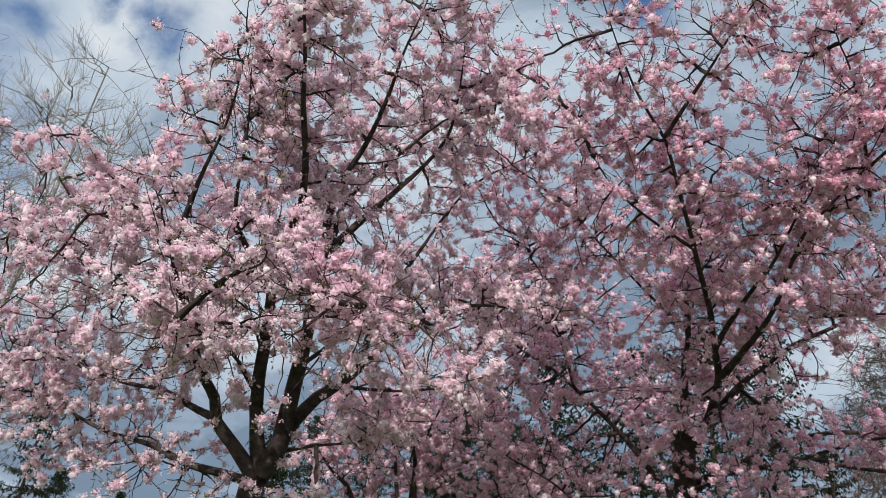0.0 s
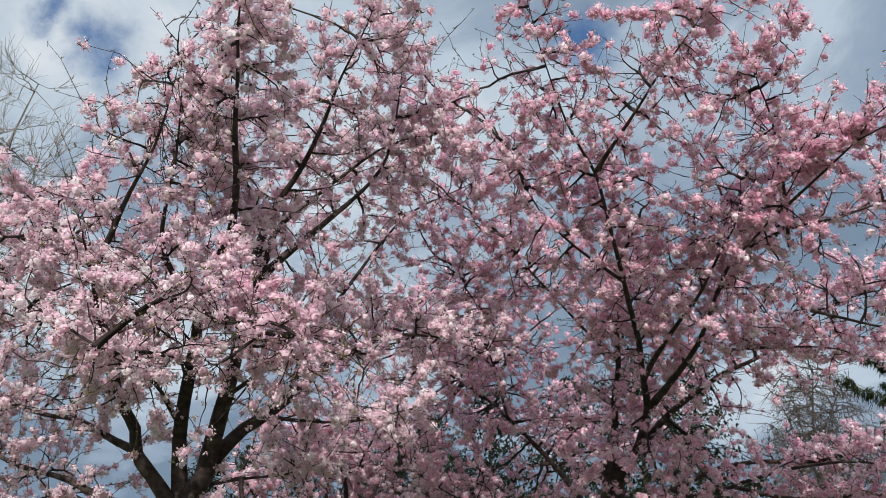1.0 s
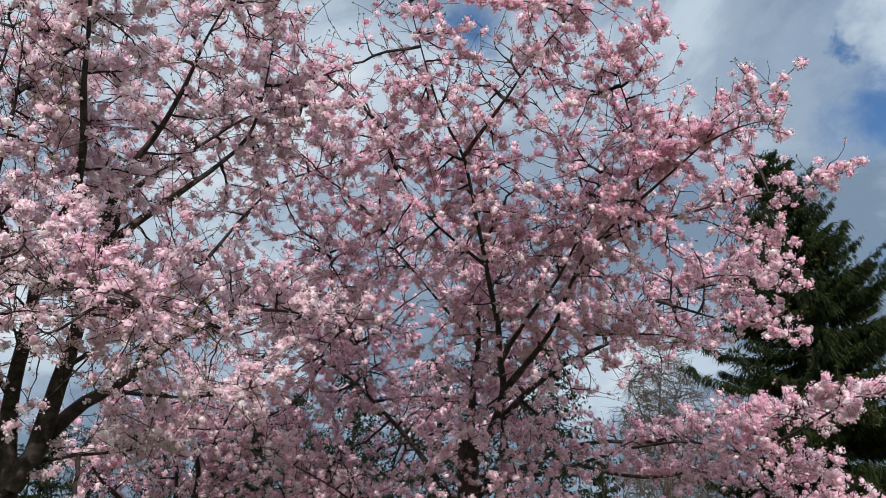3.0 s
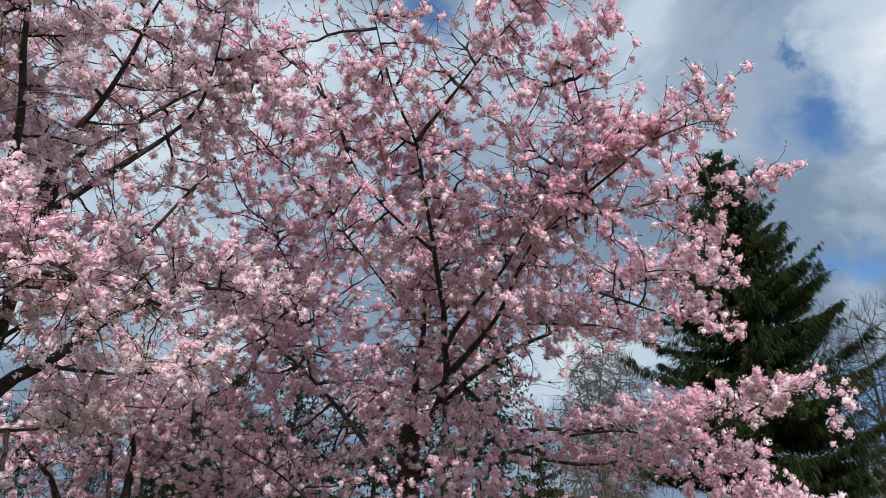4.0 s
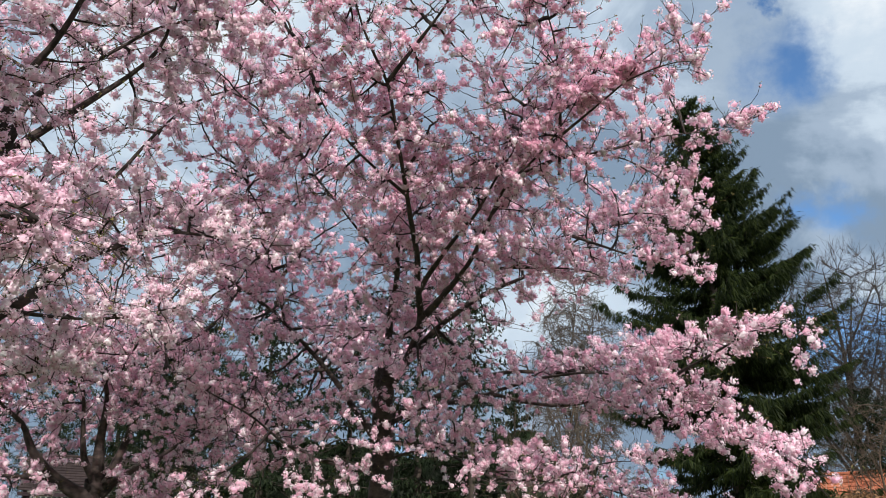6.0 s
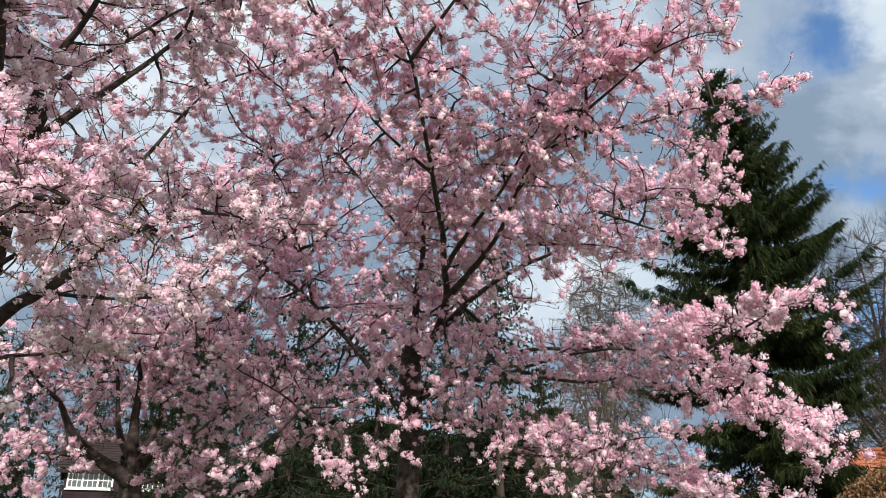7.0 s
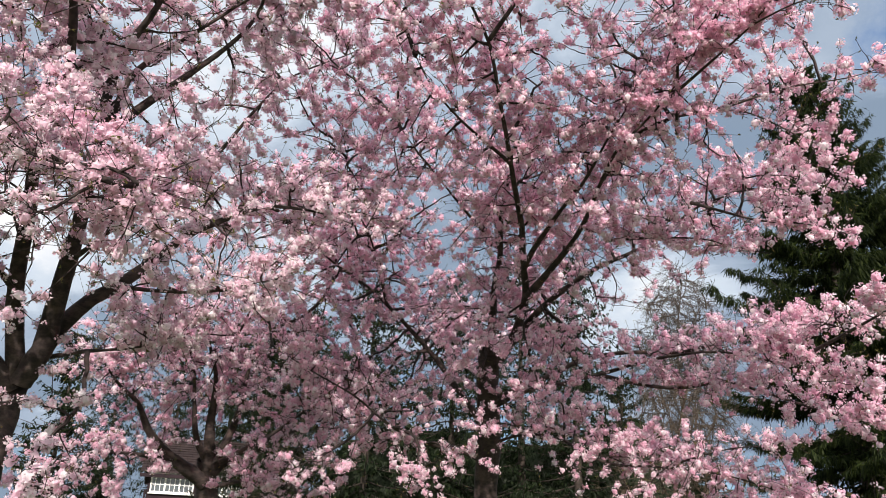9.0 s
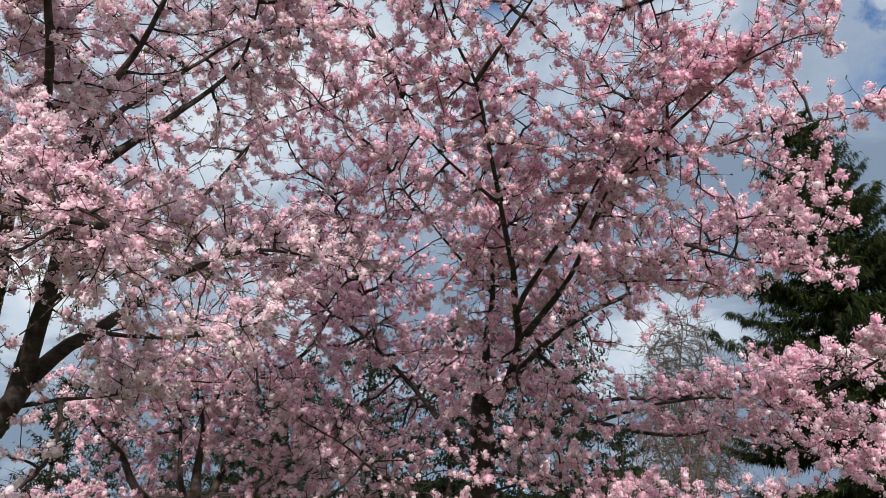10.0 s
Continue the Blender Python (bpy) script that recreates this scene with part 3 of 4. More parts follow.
R_FILLS.append(((3.23, 7.96, 2.13), (.4, .4, .2), 20))
R_FILLS.append(((-2.99, 9.25, 5.53), (1.1, 1.0, .6), 110))
R_FILLS.append(((-2.41, 9.86, 5.26), (1.0, 1.0, .6), 110))
R_FILLS.append(((-3.68, 9.30, 4.75), (.9, .9, .6), 80))
R_FILLS.append(((-0.12, 10.31, 4.83), (.6, .5, .5), 60))
R_FILLS.append(((0.28, 9.49, 4.03), (.6, .5, .4), 50))
R_FILLS.append(((-1.44, 11.05, 4.82), (.7, .6, .5), 60))
R_FILLS.append(((-2.04, 11.15, 4.05), (.8, .6, .5), 70))
R_FILLS.append(((-2.61, 11.17, 3.30), (.8, .6, .35), 60))
R_FILLS.append(((-1.50, 9.23, 2.53), (.5, .5, .3), 26))
R_FILLS.append(((-2.67, 9.15, 2.66), (.6, .6, .3), 34))
R_FILLS.append(((0.01, 9.65, 3.33), (.6, .5, .35), 40))
R_FILLS.append(((-0.46, 9.01, 4.89), (.5, .4, .3), 30))
R_FILLS.append(((-2.97, 9.34, 6.48), (.9, .7, .5), 70))
R_FILLS.append(((-2.24, 10.02, 5.93), (.9, .7, .5), 70))
R_FILLS.append(((-4.19, 9.15, 5.91), (.9, .7, .5), 60))
L_FILLS = []
L_FILLS.append(((-3.71, 4.59, 3.82), (1.5, 1.3, .9), 150))
L_FILLS.append(((-5.01, 4.35, 4.52), (1.4, 1.3, .7), 180))
L_FILLS.append(((-3.64, 5.78, 6.30), (1.7, 1.0, 1.2), 130))
L_FILLS.append(((-3.12, 5.02, 4.27), (1.0, 1.0, .5), 40))
L_FILLS.append(((-3.16, 4.01, 5.81), (.9, .9, .7), 90))
L_FILLS.append(((-5.97, 4.71, 4.26), (1.3, 1.2, .9), 120))
L_FILLS.append(((-6.43, 5.87, 3.09), (1.3, .9, .4), 80))
L_FILLS.append(((-6.78, 5.34, 3.60), (.9, .7, .4), 50))
L_FILLS.append(((-5.16, 5.75, 2.74), (.8, .8, .4), 50))
L_FILLS.append(((-3.64, 5.42, 2.34), (.5, .5, .5), 24))
L_FILLS.append(((-3.82, 5.58, 1.94), (.4, .4, .4), 14))
L_FILLS.append(((-2.93, 6.21, 4.71), (.7, .7, .5), 60))
L_FILLS.append(((-3.02, 3.86, 3.54), (.5, .4, .35), 46))
L_FILLS.append(((-2.77, 4.16, 3.54), (.5, .4, .35), 46))
L_FILLS.append(((-2.91, 3.94, 3.81), (.5, .4, .35), 40))
L_FILLS.append(((-3.11, 3.56, 3.71), (.5, .4, .35), 36))
M_FILLS = []
M_FILLS.append(((-5.06, 10.79, 4.62), (2.4, 1.6, 1.2), 120))
M_FILLS.append(((-5.97, 9.53, 2.52), (.8, .9, .4), 50))
M_FILLS.append(((-3.57, 10.89, 2.54), (1, .9, .5), 80))
M_FILLS.append(((-3.08, 10.90, 3.59), (1.2, 1, .9), 120))
M_FILLS.append(((-3.50, 10.56, 4.46), (1.1, .9, .7), 90))
M_FILLS.append(((-4.62, 9.00, 4.35), (1.0, .9, .6), 80))
# limbs end


def cherry_tree(limbs, fills, label, seed, per_metre, clusters, per, petals, near, singles, bare_front=0.2, petal_mat=None, long_shoots=420, group="blossoming cherry trees"):
    rng = np.random.default_rng(seed)
    foot = limbs[0][4][0]
    tree = empty("cherry_tree", (foot[0], foot[1], 0.0), label, "tree", group)
    roots, targets = [], []
    for name, r0, r1, spread, points in limbs:
        line = smooth_line(points)
        t = np.linspace(0, 1, len(line))
        line = line + (ripple(line, 5.0, seed) * 0.012)[:, None]
        radii = 0.78 * (r1 + (r0 - r1) * (1 - t) ** 1.7) * (0.25 + 0.75 * np.minimum(1, (1 - t) / 0.25) if name != "trunk" else 1.0)
        if name == "trunk":
            radii = 1.5 * radii * (1 + 0.45 * np.exp(-np.maximum(line[:, 2], 0) / 0.25))
        co, faces = sweep(line, radii, 12 if name == "trunk" else 8, rng, 0.05)
        hang("trunk" if name == "trunk" else "branch", mesh_of(name, co, faces, M_BARK), tree)
        if spread <= 0:
            continue
        length = np.linalg.norm(np.diff(line, axis=0), axis=1).sum()
        roots.append(line[int(len(line) * 0.2):])
        count = int(per_metre * length * min(1.0, spread / 0.55))
        where = (0.26 + 0.76 * rng.uniform(0, 1, count) ** 0.75) * (len(line) - 1)
        k = np.minimum(where.astype(int), len(line) - 2)
        on = line[k] + (line[k + 1] - line[k]) * (where - k)[:, None]
        size = spread * rng.uniform(0.25, 1.0, count) ** 0.7 * (1.45 - 0.85 * where / len(line))
        off = unit(rng.normal(size=(count, 3)) * (1, 1, 0.8)) * size[:, None]
        # the undersides and the inner sides of the boughs are nearly bare
        off[:, 2] = np.where(rng.uniform(size=count) < 0.75, np.abs(off[:, 2]), off[:, 2])
        off[:, 1] = np.where(rng.uniform(size=count) < bare_front, np.abs(off[:, 1]), off[:, 1])
        targets.append(on + off)
    for middle, radii, count in fills:
        u = unit(rng.normal(size=(count, 3))) * (rng.uniform(0, 1, count) ** 0.4)[:, None]
        targets.append(np.array(middle) + u * np.array(radii))
    roots, targets = np.vstack(roots), np.vstack(targets)
    targets = targets[np.linalg.norm(targets - np.array([0, 0, 1.6]), axis=1) > 3.0]
    places, parent, carried, base = grow(roots, targets)
    own = np.arange(base, len(places))
    last = own[carried[own] < 1.5]
    reach = np.linalg.norm(places[last] - places[parent[last]], axis=1)
    places[last] = places[parent[last]] + (places[last] - places[parent[last]]) * np.minimum(1, 0.30 / np.maximum(reach, 0.01))[:, None]
    p0, p1 = places[parent[own]], places[own]
    r1 = 0.0034 * carried[own] ** 0.5
    up = parent[own]
    r0 = np.where(up >= base, 0.0034 * carried[up] ** 0.5, r1 * 1.3)
    r0 = np.minimum(r0, r1 * 1.8)
    co, faces, mid = tubes(p0, p1, r0, r1, rng, 3, 0.05)
    # end shoots
    ends = np.concatenate([own[carried[own] < 1.5], rng.choice(own, int(len(own) * 0.65))])
    way = unit(unit(places[ends] - places[parent[ends]]) + 0.42 * rng.normal(size=(len(ends), 3)) + (0, 0, 0.12))
    tips = places[ends] + way * (0.07 + 0.22 * rng.uniform(0, 1, len(ends)) ** 2)[:, None]
    co2, faces2, mid2 = tubes(places[ends], tips, np.full(len(ends), 0.0030), np.full(len(ends), 0.0018), rng, 3, 0.045)
    # long arching shoots stand out of the crown
    outer = own[carried[own] < 1.5]
    middle = places[own].mean(0)
    outer = rng.choice(outer, min(len(outer), long_shoots), replace=False)
    way3 = unit(unit(places[outer] - middle) * (1, 1, 0.7) + 0.45 * rng.normal(size=(len(outer), 3)) + (0, 0, 0.25))
    knee = places[outer] + way3 * rng.uniform(0.16, 0.32, len(outer))[:, None]
    tip3 = knee + unit(way3 + 0.3 * rng.normal(size=way3.shape) + (0, 0, -0.25)) * rng.uniform(0.12, 0.34, len(outer))[:, None]
    co3, faces3, mid3 = tubes(np.vstack([places[outer], knee]), np.vstack([knee, tip3]), np.repeat([0.0036, 0.0029], len(outer)), np.repeat([0.0029, 0.0018], len(outer)), rng, 3, 0.05)
    co2, faces2 = np.vstack([co2, co3]), np.vstack([faces2, faces3 + len(co2)])
    hang("twig_mass", mesh_of("twig_mass", np.vstack([co, co2]), np.vstack([faces, faces2 + len(co)]), M_TWIG), tree, "fine dark twigs", "stuff")
    # clusters of flowers along the thinner twigs
    q0, qm, q1 = np.vstack([p0, places[ends]]), np.vstack([mid, mid2]), np.vstack([p1, tips])
    thick = np.concatenate([r1, np.full(len(ends), 0.002)])
    span = np.linalg.norm(q1 - q0, axis=1)
    weight = span * np.where(thick < 0.008, 1.0, np.where(thick < 0.016, 0.45, 0.1)) * rng.exponential(1.0, len(span))
    who = rng.choice(len(q0), int(clusters * 1.5), p=weight / weight.sum())
    t = rng.uniform(0, 1, len(who))[:, None]
    centres = (1 - t) ** 2 * q0[who] + 2 * t * (1 - t) * (2 * qm[who] - (q0[who] + q1[who]) / 2) + t**2 * q1[who]
    field = ripple(centres, 5.0, seed + 1) + rng.normal(size=len(centres)) * 0.9
    centres = centres[np.argsort(-field)[:clusters]]
    ball = rng.uniform(size=len(centres)) < 0.66
    sizes = np.where(ball, rng.uniform(0.034, 0.064, len(centres)), rng.uniform(0.014, 0.030, len(centres)))
    # they hang beside and below the twig on their stalks
    centres += unit(rng.normal(size=centres.shape) - (0, 0, 0.35)) * (sizes * rng.uniform(0.3, 1.0, len(sizes)))[:, None]
    # the nearest clusters are parts of their own, the others one mass
    order = np.argsort(np.linalg.norm(centres - np.array(near), axis=1))
    first, rest = order[:singles], order[singles:]
    co, faces = blossoms(centres[rest], sizes[rest], rng, per, petals=petals)
    hang("blossom", mesh_of("blossom", co, faces, petal_mat or M_PETAL, False), tree, "dense pale pink double blossom", "stuff")
    for k, j in enumerate(first):
        ob = hang("flower_ball", CLUSTERS[(petal_mat or M_PETAL).name][k % 8], tree)
        turn = Euler(rng.uniform(0, 6.28, 3)).to_matrix().to_4x4()
        ob.matrix_basis = Matrix.Translation(centres[j]) @ turn @ Matrix.Scale(float(sizes[j]) / 0.06, 4)
    # dark red flower stalks and calyces between the petals
    who = np.repeat(np.arange(len(centres)), 5)
    way = unit(rng.normal(size=(len(who), 3)))
    at = centres[who] + way * (sizes[who] * rng.uniform(0.1, 0.6, len(who)))[:, None]
    side = unit(np.cross(way, unit(rng.normal(size=way.shape)))) * 0.0042
    reach = (sizes[who] * rng.uniform(0.4, 0.85, len(who)))[:, None]
    co = np.stack([at - side, at + side, at + way * reach], 1).reshape(-1, 3)
    faces = np.arange(len(co)).reshape(-1, 3)
    hang("flower_stalk_mass", mesh_of("flower_stalk_mass", co, faces, M_STALK, False), tree, "thin dark red flower stalks", "stuff")
    # young bronze leaves at the shoots
    pick = rng.uniform(size=len(tips)) < 0.5
    at = np.vstack([np.repeat(tips[pick], 3, 0), np.repeat(np.vstack([knee, mid3, tip3]), 3, 0)])
    co, faces = leaf_cards(at, unit(rng.normal(size=at.shape) + (0, 0, 0.8)), rng.uniform(0.015, 0.04, len(at)), rng.uniform(0.004, 0.008, len(at)), rng)
    hang("young_leaf_mass", mesh_of("young_leaf_mass", co, faces, M_LEAF, False), tree, "small bronze-green opening leaves", "stuff")
    return tree


# ---- conifers ----
def conifer(x, y, height, radius, label, seed, mat, name="spruce_tree", low=0.6, droop=0.8, dense=1.0, lean=0.0, fall=6.0, fine=1.0, tier_step=0.55, slim=1.0, boughs_apart=False):
    """Tiers of long boughs with side shoots in flat fans, from which needle-clad twigs hang in fringes."""
    rng = np.random.default_rng(seed)
    tree = empty(name, (x, y, 0), label, "tree")
    line = smooth_line([(x, y, -0.1), (x + lean / 2, y, height * 0.5), (x + lean, y, height)], 0.5)
    co, faces = sweep(line, np.linspace(0.02 * height * 0.8, 0.015, len(line)), 10, rng, 0.05)
    hang("trunk", mesh_of("trunk", co, faces, M_CONE_BARK), tree)
    limbs, bark_co, bark_faces, count = [], [], [], 0
    z = low
    while z < height * 0.985:
        f = (z - low) / (height - low)
        tier = rng.uniform(0.72, 1.12)
        for a in rng.uniform(0, 2 * np.pi, int(rng.integers(7, 11))):
            reach = radius * (1 - math.exp(-(height - z) / fall)) * tier * rng.uniform(0.7, 1.08) + 0.15
            k = np.linspace(0, 1, 8)[:, None]
            out = np.array([math.cos(a), math.sin(a), 0])
            # young boughs rise, old ones sag and lift their tips
            drop = (-droop * (1 - 0.9 * f) * 0.75 * k + 0.42 * droop * k**2.6 + (0.42 * f - 0.05) * k) * reach
            b = np.array([x + lean * f, y, z + rng.uniform(-0.15, 0.15)]) + out * reach * k + drop * np.array([0, 0, 1])
            limbs.append(b)
            c, fc = sweep(b[::2] if reach < 2 else b, np.linspace(0.035 * (1 - f) + 0.008, 0.006, 4 if reach < 2 else 8), 3, rng, 0)
            if boughs_apart and len(limbs) <= 300:
                hang("branch", mesh_of("branch", c, fc, M_CONE_BARK), tree)
                continue
            bark_co.append(c), bark_faces.append(fc + count)
            count += len(c)
        z += min(tier_step * rng.uniform(0.8, 1.2), 0.12 + 0.16 * (height - z))
    if bark_co:
        hang("branch_mass", mesh_of("branch_mass", np.vstack(bark_co), np.vstack(bark_faces), M_CONE_BARK), tree, "drooping brown branches", "stuff")
    limbs = np.array(limbs)
    reach = np.linalg.norm(limbs[:, -1] - limbs[:, 0], axis=1)
    # side shoots to the left and right of each bough
    number = np.maximum(6, (reach * 8 * dense).astype(int))
    who = np.repeat(np.arange(len(limbs)), number)
    t = 0.15 + 0.85 * rng.uniform(0, 1, len(who)) ** 0.75
    k = np.minimum((t * 7).astype(int), 6)
    at = limbs[who, k] + (limbs[who, k + 1] - limbs[who, k]) * (t * 7 - k)[:, None]
    along = unit(limbs[who, k + 1] - limbs[who, k])
    side = unit(np.cross(along, [0, 0, 1.0])) * np.where(rng.uniform(size=(len(who), 1)) < 0.5, -1, 1)
    span = (np.minimum(reach[who], 3.5) * 0.34 * (1.12 - t) + 0.14) * rng.uniform(0.5, 1.15, len(who))
    shoot = unit(along * 0.75 + side * rng.uniform(0.3, 1.0, (len(who), 1)) + rng.normal(size=(len(who), 3)) * 0.08)
    # the fringe: narrow needle-clad twigs that hang from the shoots, longest low on the tree
    tufts = np.maximum(3, (span * 26 * dense).astype(int))
    own = np.repeat(np.arange(len(who)), tufts)
    u = rng.uniform(0, 1, len(own))[:, None]
    base = at[own] + shoot[own] * span[own][:, None] * u - np.array([0, 0, 0.16]) * droop * span[own][:, None] * u**2
    hang_down = rng.uniform(0.5, 2.2, (len(own), 1)) * droop
    way = unit(shoot[own] * 0.5 + np.array([0, 0, -1]) * hang_down + 0.22 * rng.normal(size=(len(own), 3)))
    size = rng.uniform(0.16, 0.42, len(own)) * (0.45 + 0.55 * np.minimum(1, reach[who][own] / 3)) * fine
    co, faces = leaf_cards(base, way, size, rng.uniform(0.009, 0.019, len(own)) * fine * slim, rng)
    # older, coarser sprays fill the inside
    who = np.repeat(np.arange(len(limbs)), np.maximum(10, (reach * 32 * dense).astype(int)))
    t = rng.uniform(0.03, 0.72, len(who))
    k = np.minimum((t * 7).astype(int), 6)
    base = limbs[who, k] + (limbs[who, k + 1] - limbs[who, k]) * (t * 7 - k)[:, None] + rng.normal(size=(len(who), 3)) * (0.16, 0.16, 0.08) * np.minimum(1, reach[who] / 2)[:, None]
    way = unit(rng.normal(size=base.shape) * 0.7 + (0, 0, -0.5))
    inner, more = leaf_cards(base, way, rng.uniform(0.2, 0.4, len(who)) * np.minimum(1, 0.3 + reach[who] / 3) * fine, rng.uniform(0.024, 0.042, len(who)), rng)
    co, faces = np.vstack([co, inner]), np.vstack([faces, more + len(co)])
    hang("needle_mass", mesh_of("needle_mass", co, faces, mat, False), tree, "dense hanging dark green needles", "stuff")
    return tree


# ---- leafless trees ----
def bare_tree(x, y, height, spread, label, seed, mat, name="bare_tree", count=1500, low=0.3, trunk=0.2, hanging=0.0, twig=0.006, limbs=12):
    rng = np.random.default_rng(seed)
    tree = empty(name, (x, y, 0), label, "tree")
    line = smooth_line([(x, y, -0.1), (x + rng.normal() * 0.2, y, height * 0.35), (x + rng.normal() * 0.4, y + rng.normal() * 0.3, height * 0.7),
                        (x + rng.normal() * 0.5, y, height * 0.95)], 0.3)
    co, faces = sweep(line, np.linspace(trunk, 0.02, len(line)), 8, rng, 0.05)
    hang("trunk", mesh_of("trunk", co, faces, mat), tree)
    # main limbs rise and fan out from the stem
    roots = [line[int(len(line) * low * 0.6):]]
    for k in range(limbs):
        a, f = 2.4 * k + rng.uniform(-0.4, 0.4), low * 0.5 + (0.75 - low * 0.5) * (k + 0.5) / limbs
        start = line[int(f * (len(line) - 1))]
        out = np.array([math.cos(a), math.sin(a), 0]) * spread * (1.05 - 0.6 * f) * rng.uniform(0.7, 1.0)
        top = (height * rng.uniform(0.82, 1.0) - start[2]) * (0.55 + 0.4 * f)
        bough = smooth_line([start, start + out * 0.45 + (0, 0, top * 0.4), start + out * 0.85 + (0, 0, top * 0.8), start + out + (0, 0, top)], 0.3)
        co, faces = sweep(bough, np.linspace(trunk * 0.42 * (1 - 0.6 * f), 0.012, len(bough)), 6, rng, 0.05)
        hang("branch", mesh_of("branch", co, faces, mat), tree)
        roots.append(bough[2:])
    u = unit(rng.normal(size=(count, 3))) * (rng.uniform(0, 1, count) ** 0.4)[:, None]
    mid = height * (1 + low) / 2
    targets = np.array([x, y, mid]) + u * np.array([spread, spread, height * (1 - low) / 2])
    places, parent, carried, base = grow(np.vstack(roots), targets, 0.35)
    own = np.arange(base, len(places))
    r1 = twig * carried[own] ** 0.48
    up = parent[own]
    r0 = np.minimum(np.where(up >= base, twig * carried[up] ** 0.48, r1 * 1.3), r1 * 1.8)
    co, faces, _ = tubes(places[up], places[own], r0, r1, rng, 4, 0.07)
    ends = own[carried[own] < 3.5]
    each = 6
    start = np.repeat(places[ends], each, 0) + 0.0
    way = unit(np.repeat(unit(places[ends] - places[parent[ends]]), each, 0) + 0.45 * rng.normal(size=(len(start), 3)) + (0, 0, 0.7 - hanging * 2.2))
    tips = start + way * rng.uniform(0.25, 0.8, len(start))[:, None] * (height / 12)
    co2, faces2, _ = tubes(start, tips, np.full(len(start), twig * 0.9), np.full(len(start), twig * 0.45), rng, 3, 0.09)
    hang("branch_mass", mesh_of("branch_mass", np.vstack([co, co2[:0]]), faces, mat), tree, "bare forked branches", "stuff")
    hang("twig_mass", mesh_of("twig_mass", co2, faces2, mat), tree, "fine leafless twigs", "stuff")
    return tree


# ---- ground ----
def build_ground():
    rng = np.random.default_rng(5)
    r = np.concatenate([[0.0], np.geomspace(1.5, 900, 40)])
    a = np.linspace(0, 2 * np.pi, 65)[:-1]
    rr, aa = np.meshgrid(r, a, indexing="ij")
    co = np.stack([rr * np.cos(aa), rr * np.sin(aa), 0 * rr], -1).reshape(-1, 3)
    co[:, 2] = ripple(co, 0.25, 3) * 0.03 * np.minimum(1, np.hypot(co[:, 0], co[:, 1]) / 4) - 0.02
    i, j = np.meshgrid(np.arange(len(r) - 1), np.arange(64), indexing="ij")
    p, q = i * 64 + j, i * 64 + (j + 1) % 64
    faces = np.stack([p, q, q + 64, p + 64], -1).reshape(-1, 4)[:, ::-1]
    ob = new("ground", mesh_of("ground", co, faces, M_GRASS))
    return tagged(ob, "green park lawn under the trees", "ground", kind="structure")


build_ground()

cherry_tree(L_LIMBS, L_FILLS, "spreading cherry tree in pale pink blossom with low forked trunk", 11, 58, 12400, 28, 3, (-1.5, 4.0, 4.0), 260, petal_mat=M_PALE_PETAL)
cherry_tree(R_LIMBS, R_FILLS, "wide tall cherry tree in pink blossom with long low limbs", 23, 66, 23800, 25, 3, (1.5, 5.5, 5.0), 260, 0.35)
cherry_tree(M_LIMBS, M_FILLS, "smaller pink cherry tree in blossom before a house", 37, 50, 6000, 24, 3, (-3.5, 8.0, 3.5), 60, 0.66)

conifer(10.5, 27.1, 20.6, 6.2, "tall dark green spruce with drooping branches", 3, M_SPRUCE, lean=0.3, dense=1.7, fall=10.0, fine=1.05, tier_step=0.6, slim=1.0, boughs_apart=True)
conifer(-0.6, 23.5, 11.0, 3.2, "dark conifer behind the blossoming cherry", 4, M_SHADE_GREEN, "conifer", fall=3.0, dense=0.56, fine=0.6, slim=2.6)
conifer(1.0, 22.5, 10.6, 2.6, "slender dark conifer behind the cherry fork", 20, M_SHADE_GREEN, "conifer", fall=3.4, dense=0.56, fine=0.6, slim=2.6)
conifer(-2.9, 25.0, 10.8, 3.2, "tall dark conifer behind the cherry trees", 15, M_SHADE_GREEN, "conifer", fall=3.0, dense=0.56, fine=0.6, slim=2.6)
conifer(-5.3, 23.2, 10.0, 3.2, "dark bushy conifer behind the cherry trees", 5, M_SHADE_GREEN, "conifer", fall=2.8, dense=0.56, fine=0.6, slim=2.6)
conifer(-8.4, 26.5, 10.2, 3.4, "dark conifer beside the house", 6, M_SHADE_GREEN, "conifer", fall=3.0, dense=0.56, fine=0.6, slim=2.6)
conifer(2.6, 25.5, 7.4, 3.2, "low dark conifer behind the cherry trunk", 7, M_SHADE_GREEN, "conifer", fall=3.5, dense=0.56, fine=0.6, slim=2.6)
conifer(18.6, 32.5, 9.0, 3.0, "low dark conifer beside the spruce", 16, M_SHADE_GREEN, "conifer", fall=2.5, dense=0.56, fine=0.6, slim=2.6)
conifer(22.4, 36.5, 8.2, 3.0, "dark conifer among the bare trees", 18, M_SHADE_GREEN, "conifer", fall=2.8, dense=0.56, fine=0.6, slim=2.6)
conifer(5.6, 28.0, 5.2, 2.8, "low dark conifer near the spruce", 13, M_SHADE_GREEN, "conifer", fall=2.5, dense=0.56, fine=0.6, slim=2.6)
conifer(0.9, 27.5, 5.6, 3.0, "low dark conifer behind the cherry trunk", 14, M_SHADE_GREEN, "conifer", fall=2.5, dense=0.56, fine=0.6, slim=2.6)
